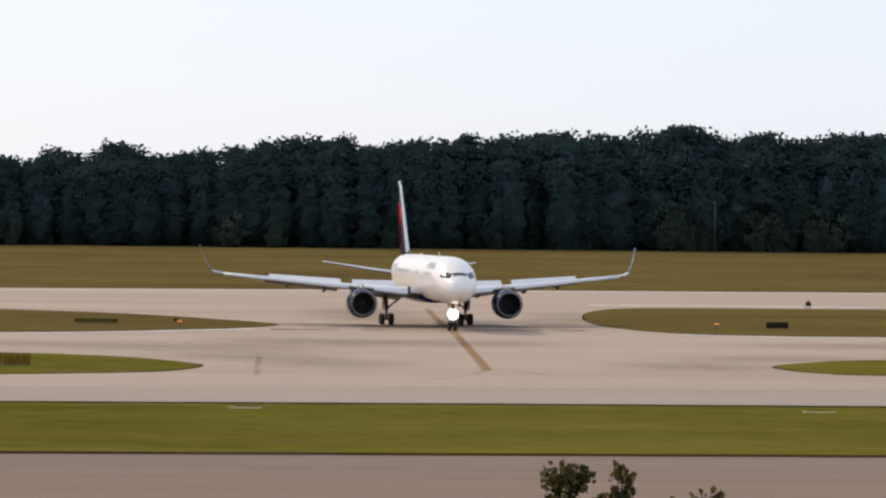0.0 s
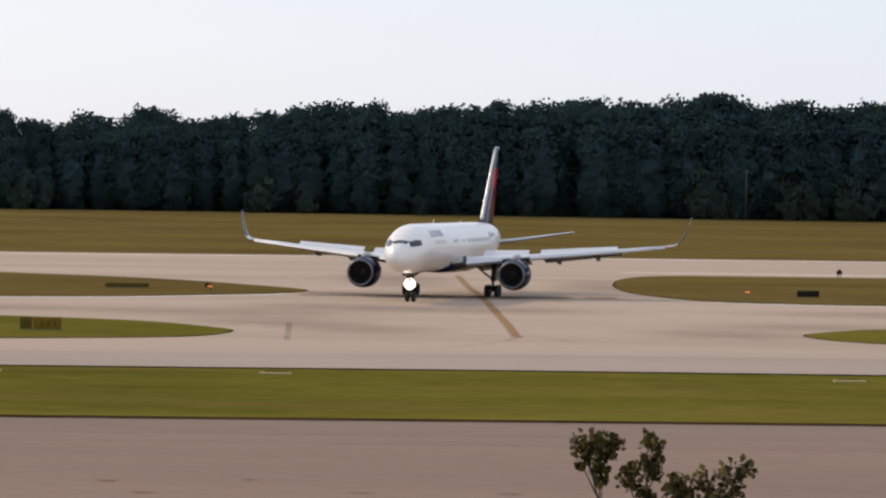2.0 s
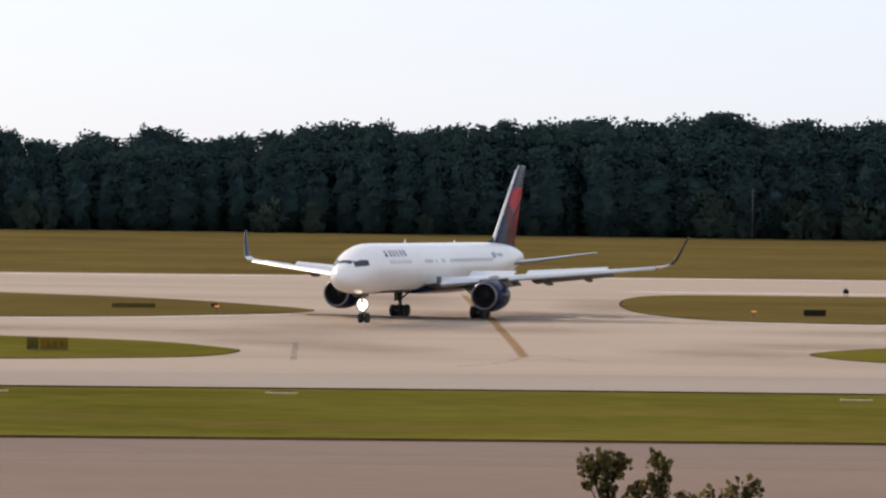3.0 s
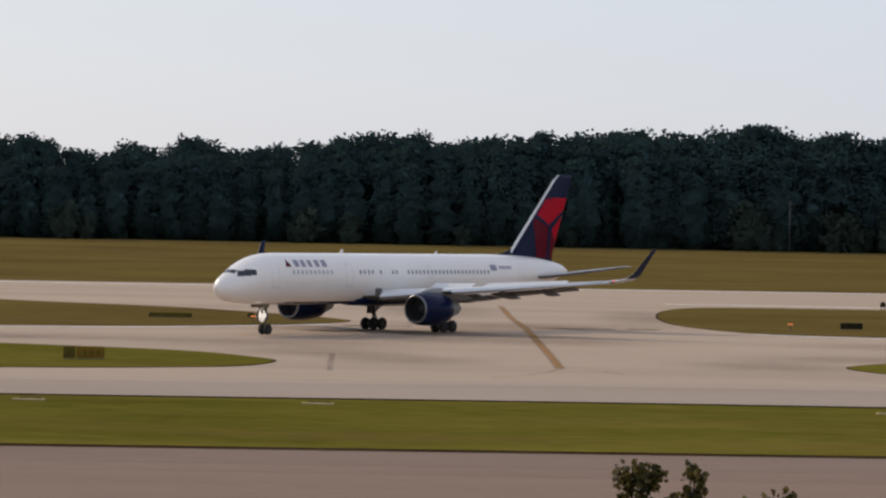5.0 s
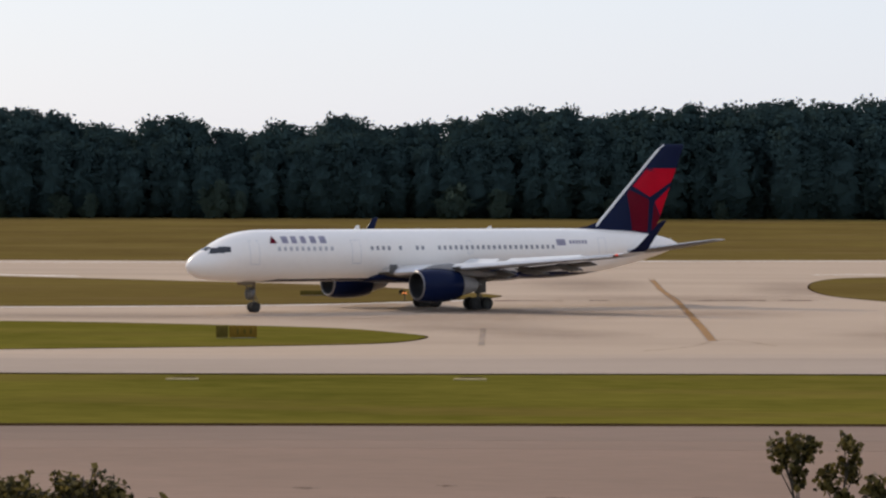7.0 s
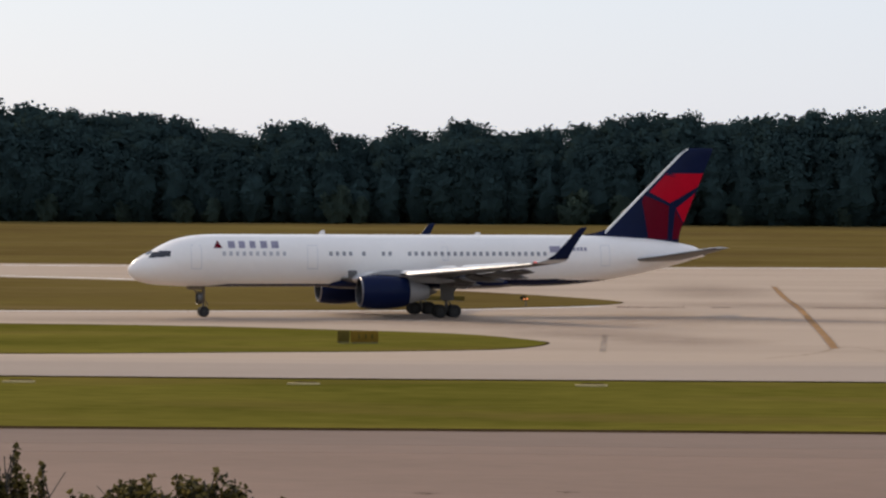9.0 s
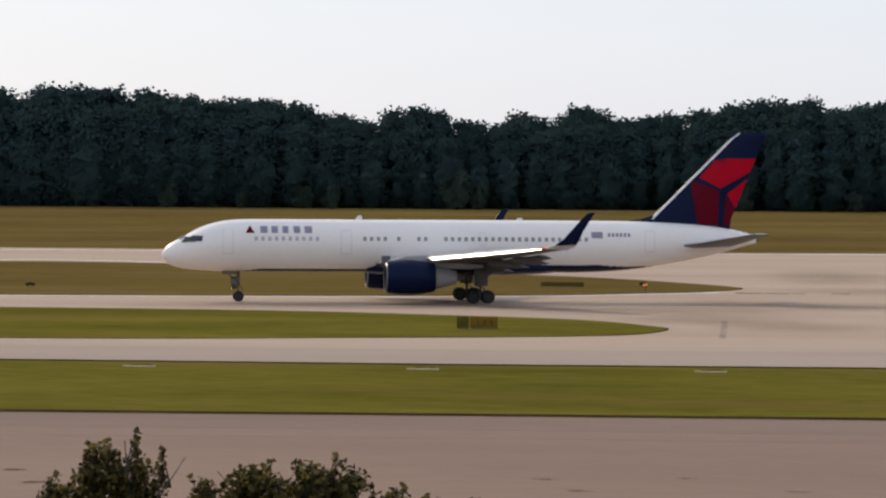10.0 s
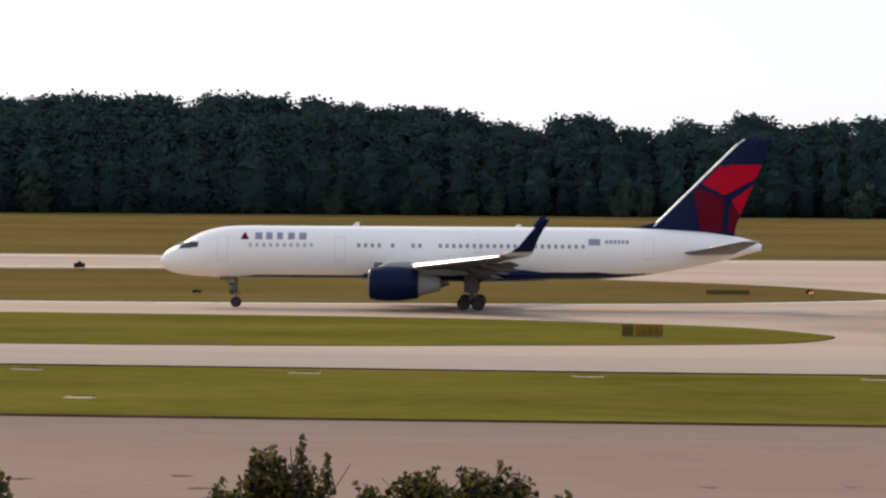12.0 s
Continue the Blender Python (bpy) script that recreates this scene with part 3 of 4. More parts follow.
def airfoil(n=12, thick=0.12, camber=0.012):
    """Closed loop of (chordwise 0..1, height) round a wing section."""
    up, low = [], []
    for k in range(n + 1):
        c = 0.5 * (1 - math.cos(math.pi * k / n))
        t = 5 * thick * (0.2969 * math.sqrt(c) - 0.126 * c - 0.3516 * c * c + 0.2843 * c ** 3 - 0.1036 * c ** 4)
        y = camber * 4 * c * (1 - c)
        up.append((c, y + t))
        low.append((c, y - t))
    return up[::-1] + low[1:-1]


def section(le, te, y, z, thick, lean=0.0, tilt=0.0):
    """A wing section: le, te back from the nose; lean turns its thickness outwards (for a winglet)."""
    out = []
    for c, h in airfoil(12, thick):
        h *= te - le
        out.append((le + (te - le) * c - MAIN_X, y - h * math.sin(lean), z + h * math.cos(lean) - c * (te - le) * math.sin(tilt)))
    return out


WING = [(1.2, 16.15, 25.4, 2.98, 0.13), (4.0, 17.9, 25.15, 3.24, 0.125), (7.2, 19.75, 25.05, 3.52, 0.115), (11.0, 22.05, 26.35, 3.86, 0.11),
        (15.0, 24.45, 27.6, 4.22, 0.105), (18.6, 26.62, 28.75, 4.56, 0.10)]
WINGLET = [(18.6, 26.62, 28.75, 4.56, 0.10, 0.0), (19.1, 26.98, 28.88, 4.63, 0.095, 0.22), (19.5, 27.4, 28.98, 4.82, 0.09, 0.65), (19.8, 27.9, 29.1, 5.18, 0.085, 1.05),
           (20.05, 28.42, 29.36, 5.8, 0.08, 1.22), (20.3, 29.0, 29.74, 6.5, 0.075, 1.25), (20.5, 29.52, 30.1, 7.08, 0.07, 1.25), (20.54, 29.8, 30.15, 7.2, 0.05, 1.25)]


def wing_at(y):
    ys = [w[0] for w in WING]
    return [float(np.interp(y, ys, [w[i] for w in WING])) for i in (1, 2, 3, 4)]


def mirror(points, side):
    return [(x, -y * side * -1, z) for x, y, z in points] if side > 0 else [(x, -y, z) for x, y, z in points]


def build_wing(plane, side):
    """side -1 port, 1 starboard."""
    bm = bmesh.new()
    loft(bm, [mirror(section(le, te - (0.0 if y > 15.5 else 0.10 * (te - le)), y, z, th, 0, 0.03), side) for y, le, te, z, th in WING])
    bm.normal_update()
    # downward faces take the grey that carries the wing's own shade
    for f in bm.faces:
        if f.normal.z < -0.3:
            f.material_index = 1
    wing = part("wing", bm, [WING_TOP, UNDER_SHADE_GREY], plane, "swept wing, pale above, grey below with shade in the paint")
    # bright slat along the leading edge
    for y0, y1 in ((2.6, 5.4), (7.6, 10.3), (10.3, 13.0), (13.0, 15.7), (15.7, 18.5)):
        bm = bmesh.new()
        rings = []
        for y in (y0, y1):
            le, te, z, th = wing_at(y)
            ch = te - le
            rings.append(mirror([(le - 0.10 + ch * c - MAIN_X, y, z - 0.10 + ch * h) for c, h in
                                 ((0.13, 0.052), (0.07, 0.05), (0.02, 0.028), (-0.01, -0.004), (0.01, -0.028), (0.06, -0.036), (0.05, -0.02), (0.05, 0.02))], side))
        loft(bm, rings)
        part("slat", bm, SLAT_METAL, wing, "pale leading-edge slat", smooth=False)
    # dark inboard end of the slat at the wing root
    le, te, z, th = wing_at(2.5)
    bm = bmesh.new()
    box(bm, le - 0.35 - MAIN_X, le + 0.35 - MAIN_X, side * 2.45 - 0.12, side * 2.45 + 0.12, z - 0.25, z + 0.55, 0.08)
    part("slat_end", bm, FLAP_SHADE_GREY, wing, "dark end fairing of the inboard slat")
    # flaps let down behind the wing
    for y0, y1 in ((2.3, 6.9), (8.1, 14.6)):
        bm = bmesh.new()
        rings = []
        for k in range(4):
            y = y0 + (y1 - y0) * k / 3
            le, te, z, th = wing_at(y)
            ch = 0.20 * (te - le) + 0.35
            x0, z0 = te - 0.13 * (te - le), z - 0.10 - 0.03 * (te - le)
            rings.append(mirror([(x0 + ch * (c * math.cos(0.28) + h * math.sin(0.28)) - MAIN_X, y, z0 + ch * (h * math.cos(0.28) - c * math.sin(0.28)))
                                 for c, h in airfoil(6, 0.15)], side))
        loft(bm, rings)
        part("flap", bm, FLAP_SHADE_GREY, wing, "lowered trailing-edge flap, grey darkened by painted shade")
    bm = bmesh.new()
    rings = []
    for y in (15.0, 18.2):
        le, te, z, th = wing_at(y)
        rings.append(mirror([(te - 0.28 * (te - le) + 0.28 * (te - le) * c - MAIN_X, y, z - 0.035 - 0.01 * c + 0.055 * h * (te - le)) for c, h in ((0, 0.9), (1, 0.1), (1, -0.1), (0, -0.9))], side))
    loft(bm, rings)
    part("aileron", bm, GREY, wing)
    # spoiler panels raised on the upper side
    for y0, y1 in ((3.0, 4.93), (4.95, 6.9), (7.9, 9.48), (9.5, 11.08), (11.1, 12.68), (12.7, 14.3)):
        bm = bmesh.new()
        rings = []
        for y in (y0, y1):
            le, te, z, th = wing_at(y)
            ch = te - le
            x0, z0 = le + 0.68 * ch, z + 0.045 * ch
            dx, dz = 0.17 * ch * math.cos(0.42), 0.17 * ch * math.sin(0.42)
            rings.append(mirror([(x0 - MAIN_X, y, z0), (x0 + dx - MAIN_X, y, z0 + dz), (x0 + dx + 0.02 - MAIN_X, y, z0 + dz - 0.03), (x0 + 0.05 - MAIN_X, y, z0 - 0.06)], side))
        loft(bm, rings)
        part("spoiler", bm, WING_TOP, wing, "raised pale spoiler panel", smooth=False)
    # flap track fairings
    for y, ln in ((4.9, 3.4), (9.3, 3.2), (12.6, 2.8)):
        le, te, z, th = wing_at(y)
        bm = bmesh.new()
        lathe(bm, [(0, 0.02), (0.3, 0.16), (1.0, 0.24), (0.62 * ln, 0.2), (ln, 0.03)], 14)
        bmesh.ops.scale(bm, vec=(1, 0.75, 1.25), verts=bm.verts)
        part("flap_fairing", bm, FLAP_SHADE_GREY, wing, m=pose(te - 0.55 * ln - MAIN_X, side * y, z - 0.33, 0, 8, 0))
    # winglet: navy with a pale leading edge
    bm = bmesh.new()
    secs = [mirror(section(le, te, y, z, th, lean), side) for y, le, te, z, th, lean in WINGLET]
    vs = loft(bm, secs)
    n = len(secs[0])
    for f in bm.faces:
        f.normal_update()
        idx = f.calc_center_median()
        if f.normal.y * side > 0.35 and idx.z > 4.75:
            f.material_index = 1
        elif f.normal.x > -0.5 and idx.z > 5.0:
            f.material_index = 1
    part("winglet", bm, [GREY, NAVY], wing, "upswept navy blended tip with a pale leading edge")
    # navigation lamp at the tip's leading edge
    bm = bmesh.new()
    bmesh.ops.create_uvsphere(bm, u_segments=14, v_segments=8, radius=0.09)
    bmesh.ops.scale(bm, vec=(1.8, 1.2, 0.8), verts=bm.verts)
    tip = mirror([(26.75 - MAIN_X, 18.75, 4.57)], side)[0]
    part("navigation_light", bm, NAV_RED if side < 0 else NAV_GREEN, wing, "red glass tip lamp" if side < 0 else "green glass tip lamp", m=pose(*tip))
    # static dischargers at the tip
    for y in (15.6, 16.6, 17.6):
        bm = bmesh.new()
        le, te, z, th = wing_at(y)
        tube(bm, mirror([(te - MAIN_X, y, z - 0.03)], side)[0], mirror([(te + 0.28 - MAIN_X, y, z - 0.05)], side)[0], 0.012, 0.006, 5)
        part("static_wick", bm, DARK_METAL, wing)
    return wing


def build_engine(plane, side):
    front, mid = 16.4, 2.08
    eng = empty("engine", pose(front - MAIN_X, side * 6.6, mid))
    eng.parent = plane
    bm = bmesh.new()
    lathe(bm, [(0.09, 1.155), (0.16, 1.195), (0.30, 1.235), (0.7, 1.30), (1.4, 1.34), (2.2, 1.33), (3.0, 1.25), (3.75, 1.12), (3.82, 1.08), (3.4, 1.02)], 48)
    part("cowling", bm, NAVY, eng, "glossy navy engine cowling")
    bm = bmesh.new()
    lathe(bm, [(0.10, 1.16), (0.03, 1.11), (0.0, 1.05), (0.02, 1.01)], 48)
    part("inlet_lip", bm, LIP, eng, "polished metal inlet ring")
    bm = bmesh.new()
    lathe(bm, [(0.02, 1.01), (0.08, 0.97), (0.2, 0.945), (0.44, 0.942), (1.2, 0.95), (1.25, 0.3)], 40)
    part("inlet_duct", bm, BLACK, eng, "dark inlet duct")
    shared = None
    for k in range(22):
        if shared is None:
            bm = bmesh.new()
            loft(bm, [[(1.06, 0.06, 0.28), (1.16, -0.06, 0.28), (1.17, -0.05, 0.28), (1.08, 0.07, 0.28)], [(1.0, 0.12, 0.93), (1.16, -0.14, 0.93), (1.17, -0.13, 0.93), (1.02, 0.13, 0.93)]])
            blade = part("fan_blade", bm, BLACK, eng, smooth=False)
            shared = blade.data
        else:
            blade = new("fan_blade", shared)
            blade.parent = eng
        blade.matrix_basis = Matrix.Rotation(k * math.tau / 22, 4, "X")
    bm = bmesh.new()
    lathe(bm, [(0.62, 0.01), (0.72, 0.12), (0.92, 0.24), (1.12, 0.31)], 24)
    part("spinner", bm, DARK_METAL, eng)
    bm = bmesh.new()
    lathe(bm, [(3.3, 0.98), (3.8, 0.94), (4.6, 0.74), (5.4, 0.52), (5.5, 0.48), (5.2, 0.42)], 36)
    part("core_cowl", bm, CORE_GREY, eng, "grey core cowl")
    bm = bmesh.new()
    lathe(bm, [(5.1, 0.34), (5.7, 0.26), (6.2, 0.05)], 24)
    part("exhaust_cone", bm, DARK_METAL, eng)
    # pylon
    bm = bmesh.new()
    rings = []
    for x, z0, z1, w in ((0.75, 1.22, 1.36, 0.05), (1.6, 1.15, 1.62, 0.2), (3.0, 0.9, 1.72, 0.24), (4.6, 0.7, 1.50, 0.22), (6.4, 0.62, 1.12, 0.14), (7.6, 0.75, 0.95, 0.04)):
        rings.append([(x, w, z0), (x, w, z1 - 0.05), (x, w * 0.4, z1), (x, -w * 0.4, z1), (x, -w, z1 - 0.05), (x, -w, z0)])
    loft(bm, rings)
    part("pylon", bm, CORE_GREY, eng, "grey engine pylon")
    return eng


FIN = [(5.5, 37.8, 44.7), (6.6, 38.35, 44.85), (13.2, 45.0, 47.6), (13.46, 45.45, 47.65)]  # height, leading, trailing edge


def fin_le(z):
    return float(np.interp(z, [f[0] for f in FIN], [f[1] for f in FIN]))


def fin_te(z):
    return float(np.interp(z, [f[0] for f in FIN], [f[2] for f in FIN]))


def fin_half(x, z):
    le, te = fin_le(z), fin_te(z)
    c = min(1.0, max(0.0, (x - le) / (te - le)))
    thick = 0.095
    return (te - le) * 5 * thick * (0.2969 * math.sqrt(c) - 0.126 * c - 0.3516 * c * c + 0.2843 * c ** 3 - 0.1036 * c ** 4)


def build_tail(plane):
    bm = bmesh.new()
    rings = []
    for z in [5.5 + 0.4 * k for k in range(20)] + [13.3, 13.46]:
        le, te = fin_le(z), fin_te(z)
        rings.append([(le + (te - le) * c - MAIN_X, h * (te - le) * (0.4 if z > 13.4 else 1), z) for c, h in airfoil(14, 0.095, 0.0)])
    loft(bm, rings)
    fin = part("tail_fin", bm, NAVY, plane, "tall navy fin with red emblem")
    # bare metal leading edge
    bm = bmesh.new()
    rings = []
    for k in range(19):
        z = 6.55 + (13.42 - 6.55) * k / 18
        le = fin_le(z)
        rings.append([(le + d - MAIN_X, s * (fin_half(le + d, z) + 0.012), z) for d, s in ((0.20, 1), (0.12, 1), (0.05, 1), (-0.02, 0), (0.05, -1), (0.12, -1), (0.20, -1))])
    loft(bm, rings, closed=False, caps=False)
    part("leading_edge", bm, WING_TOP, fin, "pale leading edge")
    # dorsal fillet
    bm = bmesh.new()
    loft(bm, [[(x - MAIN_X, w, 6.25), (x - MAIN_X, 0, top), (x - MAIN_X, -w, 6.25)] for x, w, top in ((36.7, 0.02, 6.44), (37.6, 0.12, 6.58), (38.6, 0.25, 6.9))])
    part("dorsal_fillet", bm, NAVY, fin)

    def emblem(name, corners, mat, label):
        """A painted polygon on both faces of the fin, cut fine enough to follow its curve."""
        for side in (-1, 1):
            bm = bmesh.new()
            a, b, c, d = (Vector(p) for p in corners)
            n = 6
            rows = []
            for j in range(n + 1):
                v = j / n
                row = []
                for i in range(n + 1):
                    u = i / n
                    p = (a * (1 - u) + b * u) * (1 - v) + (d * (1 - u) + c * u) * v
                    x = min(max(p.x, fin_le(p.y) + 0.02), fin_te(p.y) - 0.02)
                    row.append(bm.verts.new((x - MAIN_X, side * (fin_half(x, p.y) + 0.008), p.y)))
                rows.append(row)
            for r, s in zip(rows, rows[1:]):
                for i in range(n):
                    bm.faces.new((r[i], r[i + 1], s[i + 1], s[i]))
            part(name, bm, mat, fin, label)

    red, dark = "bright red emblem panel", "dark red emblem panel"
    emblem("emblem_panel", ((41.9, 10.05), (43.95, 9.02), (46.75, 10.55), (42.95, 11.4)), RED, red)
    emblem("emblem_panel", ((42.95, 11.4), (46.75, 10.55), (46.9, 11.0), (46.85, 11.42)), RED, red)
    emblem("emblem_panel", ((44.5, 8.6), (45.3, 7.2), (46.1, 8.95), (46.55, 10.1)), RED, red)
    emblem("emblem_panel", ((42.1, 6.15), (43.75, 6.1), (43.85, 8.8), (41.45, 9.75)), DARK_RED, dark)
    emblem("emblem_panel", ((44.2, 6.1), (44.75, 6.1), (45.25, 7.1), (44.42, 8.5)), DARK_RED, dark)
    for side in (-1, 1):
        bm = bmesh.new()
        loft(bm, [mirror(section(le, te, y, z, 0.10), side) for y, le, te, z in ((0.5, 40.2, 44.7, 4.42), (3.0, 41.9, 45.2, 4.76), (7.2, 44.7, 46.2, 5.45), (7.55, 45.1, 46.25, 5.51))])
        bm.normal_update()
        # tailplane's lower faces: shade put into the paint
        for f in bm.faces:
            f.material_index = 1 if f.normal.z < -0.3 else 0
        part("tailplane", bm, [GREY, UNDER_SHADE_GREY], plane, "pale grey tailplane, underside shade in its paint")
    return fin


def wheel(parent, name, r, w, m):
    hub = empty(name, m)
    hub.parent = parent
    bm = bmesh.new()
    lathe(bm, [(-w * 0.42, r * 0.55), (-w * 0.5, r * 0.75), (-w * 0.46, r * 0.92), (-w * 0.3, r), (w * 0.3, r), (w * 0.46, r * 0.92), (w * 0.5, r * 0.75), (w * 0.42, r * 0.55)], 28, "y")
    lathe(bm, [(-w * 0.40, 0.02), (-w * 0.42, r * 0.3), (-w * 0.32, r * 0.42), (-w * 0.42, r * 0.56)], 20, "y")
    lathe(bm, [(w * 0.40, 0.02), (w * 0.42, r * 0.3), (w * 0.32, r * 0.42), (w * 0.42, r * 0.56)], 20, "y")
    for f in bm.faces:
        c = f.calc_center_median()
        if math.hypot(c.x, c.z) < r * 0.54:
            f.material_index = 1
    for k in range(8):
        a = k * math.tau / 8
        for s in (-1, 1):
            box(bm, -0.025, 0.025, s * w * 0.43 - 0.01, s * w * 0.43 + 0.01, r * 0.3, r * 0.4, m=Matrix.Rotation(a, 4, "Y"))
    me = bpy.data.meshes.new(name)
    for f in bm.faces:
        f.smooth = True
    bm.to_mesh(me)
    bm.free()
    me.materials.append(TYRE)
    me.materials.append(HUB)
    hub_mesh = new(name, me)
    hub_mesh.parent = parent
    hub_mesh.matrix_basis = m
    bpy.data.objects.remove(hub)
    return hub_mesh


def build_gear(plane):
    wheels = []
    bm = bmesh.new()
    tube(bm, (0, 0, 2.6), (0, 0, 1.2), 0.14, 0.14)
    tube(bm, (0, 0, 1.3), (0, 0, 0.42), 0.09, 0.09)
    tube(bm, (0, -0.34, 0.41), (0, 0.34, 0.41), 0.07)
    tube(bm, (-1.1, 0, 2.5), (-0.05, 0, 1.35), 0.06)
    tube(bm, (0.12, 0, 1.3), (0.36, 0, 0.95), 0.04)
    tube(bm, (0.36, 0, 0.95), (0.1, 0, 0.6), 0.04)
    nose = part("nose_gear", bm, LEG_BROWN, plane, "grey nose leg with twin wheels", m=pose(5.65 - MAIN_X, 0, 0))
    for s in (-1, 1):
        wheels.append((wheel(nose, "wheel", 0.41, 0.32, pose(0, s * 0.26, 0.41)), pose(0, s * 0.26, 0.41), 0.41))
        bm = bmesh.new()
        box(bm, -1.25, -0.1, s * 0.42 - 0.02, s * 0.42 + 0.02, 2.12, 2.6, 0.015)
        part("gear_door", bm, LEG_BROWN, nose, "dark nose-gear door")
    # lens built much wider than the lamp, its size standing in for glare
    for k, (y, z, r) in enumerate(((0.0, 1.47, 0.5),)):
        bm = bmesh.new()
        lathe(bm, [(0.12, 0.05), (0.08, r * 0.8), (-0.06, r), (-0.34, r * 1.02), (-0.34, r * 0.99), (-0.08, r * 0.97)], 24)
        part("lamp_housing", bm, DARK_METAL, nose, m=pose(-0.18, y, z))
        bm = bmesh.new()
        lathe(bm, [(-0.105, r * 0.96), (-0.14, r * 0.7), (-0.155, 0.01)], 24)
        # added blades, no part of the gear: they dim the lamp off axis
        for u in (-0.6, -0.2, 0.2, 0.6):
            fin_bm = bmesh.new()
            half = r * 0.95 * math.sqrt(1 - u * u)
            box(fin_bm, -0.33, -0.16, u * r - 0.006, u * r + 0.006, -half, half)
            part("louvre", fin_bm, BLACK, nose, "thin black louvre added to hide the landing light sideways", m=pose(-0.18, y, z))
        part("landing_light", bm, FLARE_LAMP, nose, "white landing light, lens enlarged to stand for its glare", m=pose(-0.18, y, z))
    for side in (-1, 1):
        bm = bmesh.new()
        tube(bm, (-0.1, 0.1 * side, 3.2), (0, 0, 1.3), 0.2, 0.19, 16)
        tube(bm, (0, 0, 1.4), (0, 0, 0.55), 0.12, 0.12, 14)
        tube(bm, (0, -1.6 * side, 2.7), (0, -0.05 * side, 1.5), 0.08, 0.08)
        tube(bm, (1.3, 0, 2.9), (0.1, 0, 1.5), 0.07, 0.07)
        tube(bm, (0.2, 0, 1.3), (0.45, 0, 0.9), 0.05)
        tube(bm, (0.45, 0, 0.9), (0.1, 0, 0.6), 0.05)
        leg = part("main_gear", bm, FLAP_SHADE_GREY, plane, "grey main leg with four-wheel bogie", m=pose(0, side * 3.66, 0))
        bm = bmesh.new()
        tube(bm, (-0.75, 0, 0.52), (0.75, 0, 0.52), 0.11, 0.11)
        for x in (-0.57, 0.57):
            tube(bm, (x, -0.55, 0.52), (x, 0.55, 0.52), 0.08)
        part("bogie_beam", bm, DARK_METAL, leg, "dark bogie beam")
        for x in (-0.57, 0.57):
            for s in (-1, 1):
                m = pose(x, s * 0.43, 0.51)
                wheels.append((wheel(leg, "wheel", 0.51, 0.37, m), m, 0.51))
        bm = bmesh.new()
        box(bm, -0.55, 0.55, side * 0.30, side * 0.34, 1.35, 3.1, 0.02)
        part("gear_door", bm, UNDER_SHADE_GREY, leg, "main-gear door, grey darkened by painted shade")
    return wheels


PLANE = [
    (0.0, -4.79, 311.97, 98.01), (0.5, -4.44, 308.44, 93.39), (1.0, -4.37, 305.01, 88.94), (1.5, -4.55, 301.69, 84.61), (2.0, -4.98, 298.47, 80.36),
    (2.5, -5.62, 295.37, 76.15), (3.0, -6.48, 292.37, 71.96), (3.5, -7.54, 289.49, 67.76), (4.0, -8.79, 286.72, 63.54), (4.5, -10.23, 284.08, 59.30),
    (5.0, -11.86, 281.56, 55.03), (5.5, -13.66, 279.17, 50.75), (6.0, -15.65, 276.91, 46.46), (6.5, -17.80, 274.81, 42.20), (7.0, -20.12, 272.86, 37.98),
    (7.5, -22.59, 271.07, 33.85), (8.0, -25.21, 269.45, 29.84), (8.5, -27.95, 267.99, 26.01), (9.0, -30.81, 266.71, 22.41), (9.5, -33.78, 265.59, 19.11),
    (10.0, -36.83, 264.62, 16.17), (10.5, -39.96, 263.79, 13.67), (11.0, -43.14, 263.07, 11.71), (11.5, -46.38, 262.45, 10.36), (12.0, -49.65, 261.87, 9.73)]
PAVED = 0.03

airliner = tagged(empty("airliner"), "white twin-jet airliner with navy engines and red-navy tail, taxiing", "airplane")
build_fuselage(airliner)
for wing_side in (-1, 1):
    build_wing(airliner, wing_side)
    build_engine(airliner, wing_side)
build_tail(airliner)
WHEELS = build_gear(airliner)


# ---- woods and shrubs ----
def leaf_clumps(bm, centre, radius, count, size, rng, flat=1.0, turn=0.9, upright=1.0):
    """Small crossed leaf faces scattered through a rounded volume, denser at its skin."""
    for _ in range(count):
        d = Vector((rng.gauss(0, 1), rng.gauss(0, 1), rng.gauss(0, 1))).normalized()
        p = Vector(centre) + Vector((d.x * radius[0], d.y * radius[1], d.z * radius[2] * flat)) * (0.3 + 0.95 * rng.random() ** 0.8)
        s = size * (0.6 + 0.8 * rng.random())
        out = (d + Vector((rng.gauss(0, 1), rng.gauss(0, 1), rng.gauss(0, 1))) * turn)
        out.z *= upright
        out.normalize()
        q = out.to_track_quat("Z", "Y").to_matrix() @ Matrix.Rotation(rng.uniform(0, 6.3), 3, "Z")
        pts = [p + q @ Vector(v) * s for v in ((-0.5, -0.12, 0), (0.05, -0.46, 0.1), (0.56, 0.08, 0), (-0.06, 0.46, 0.12))]
        bm.faces.new([bm.verts.new(v) for v in pts])


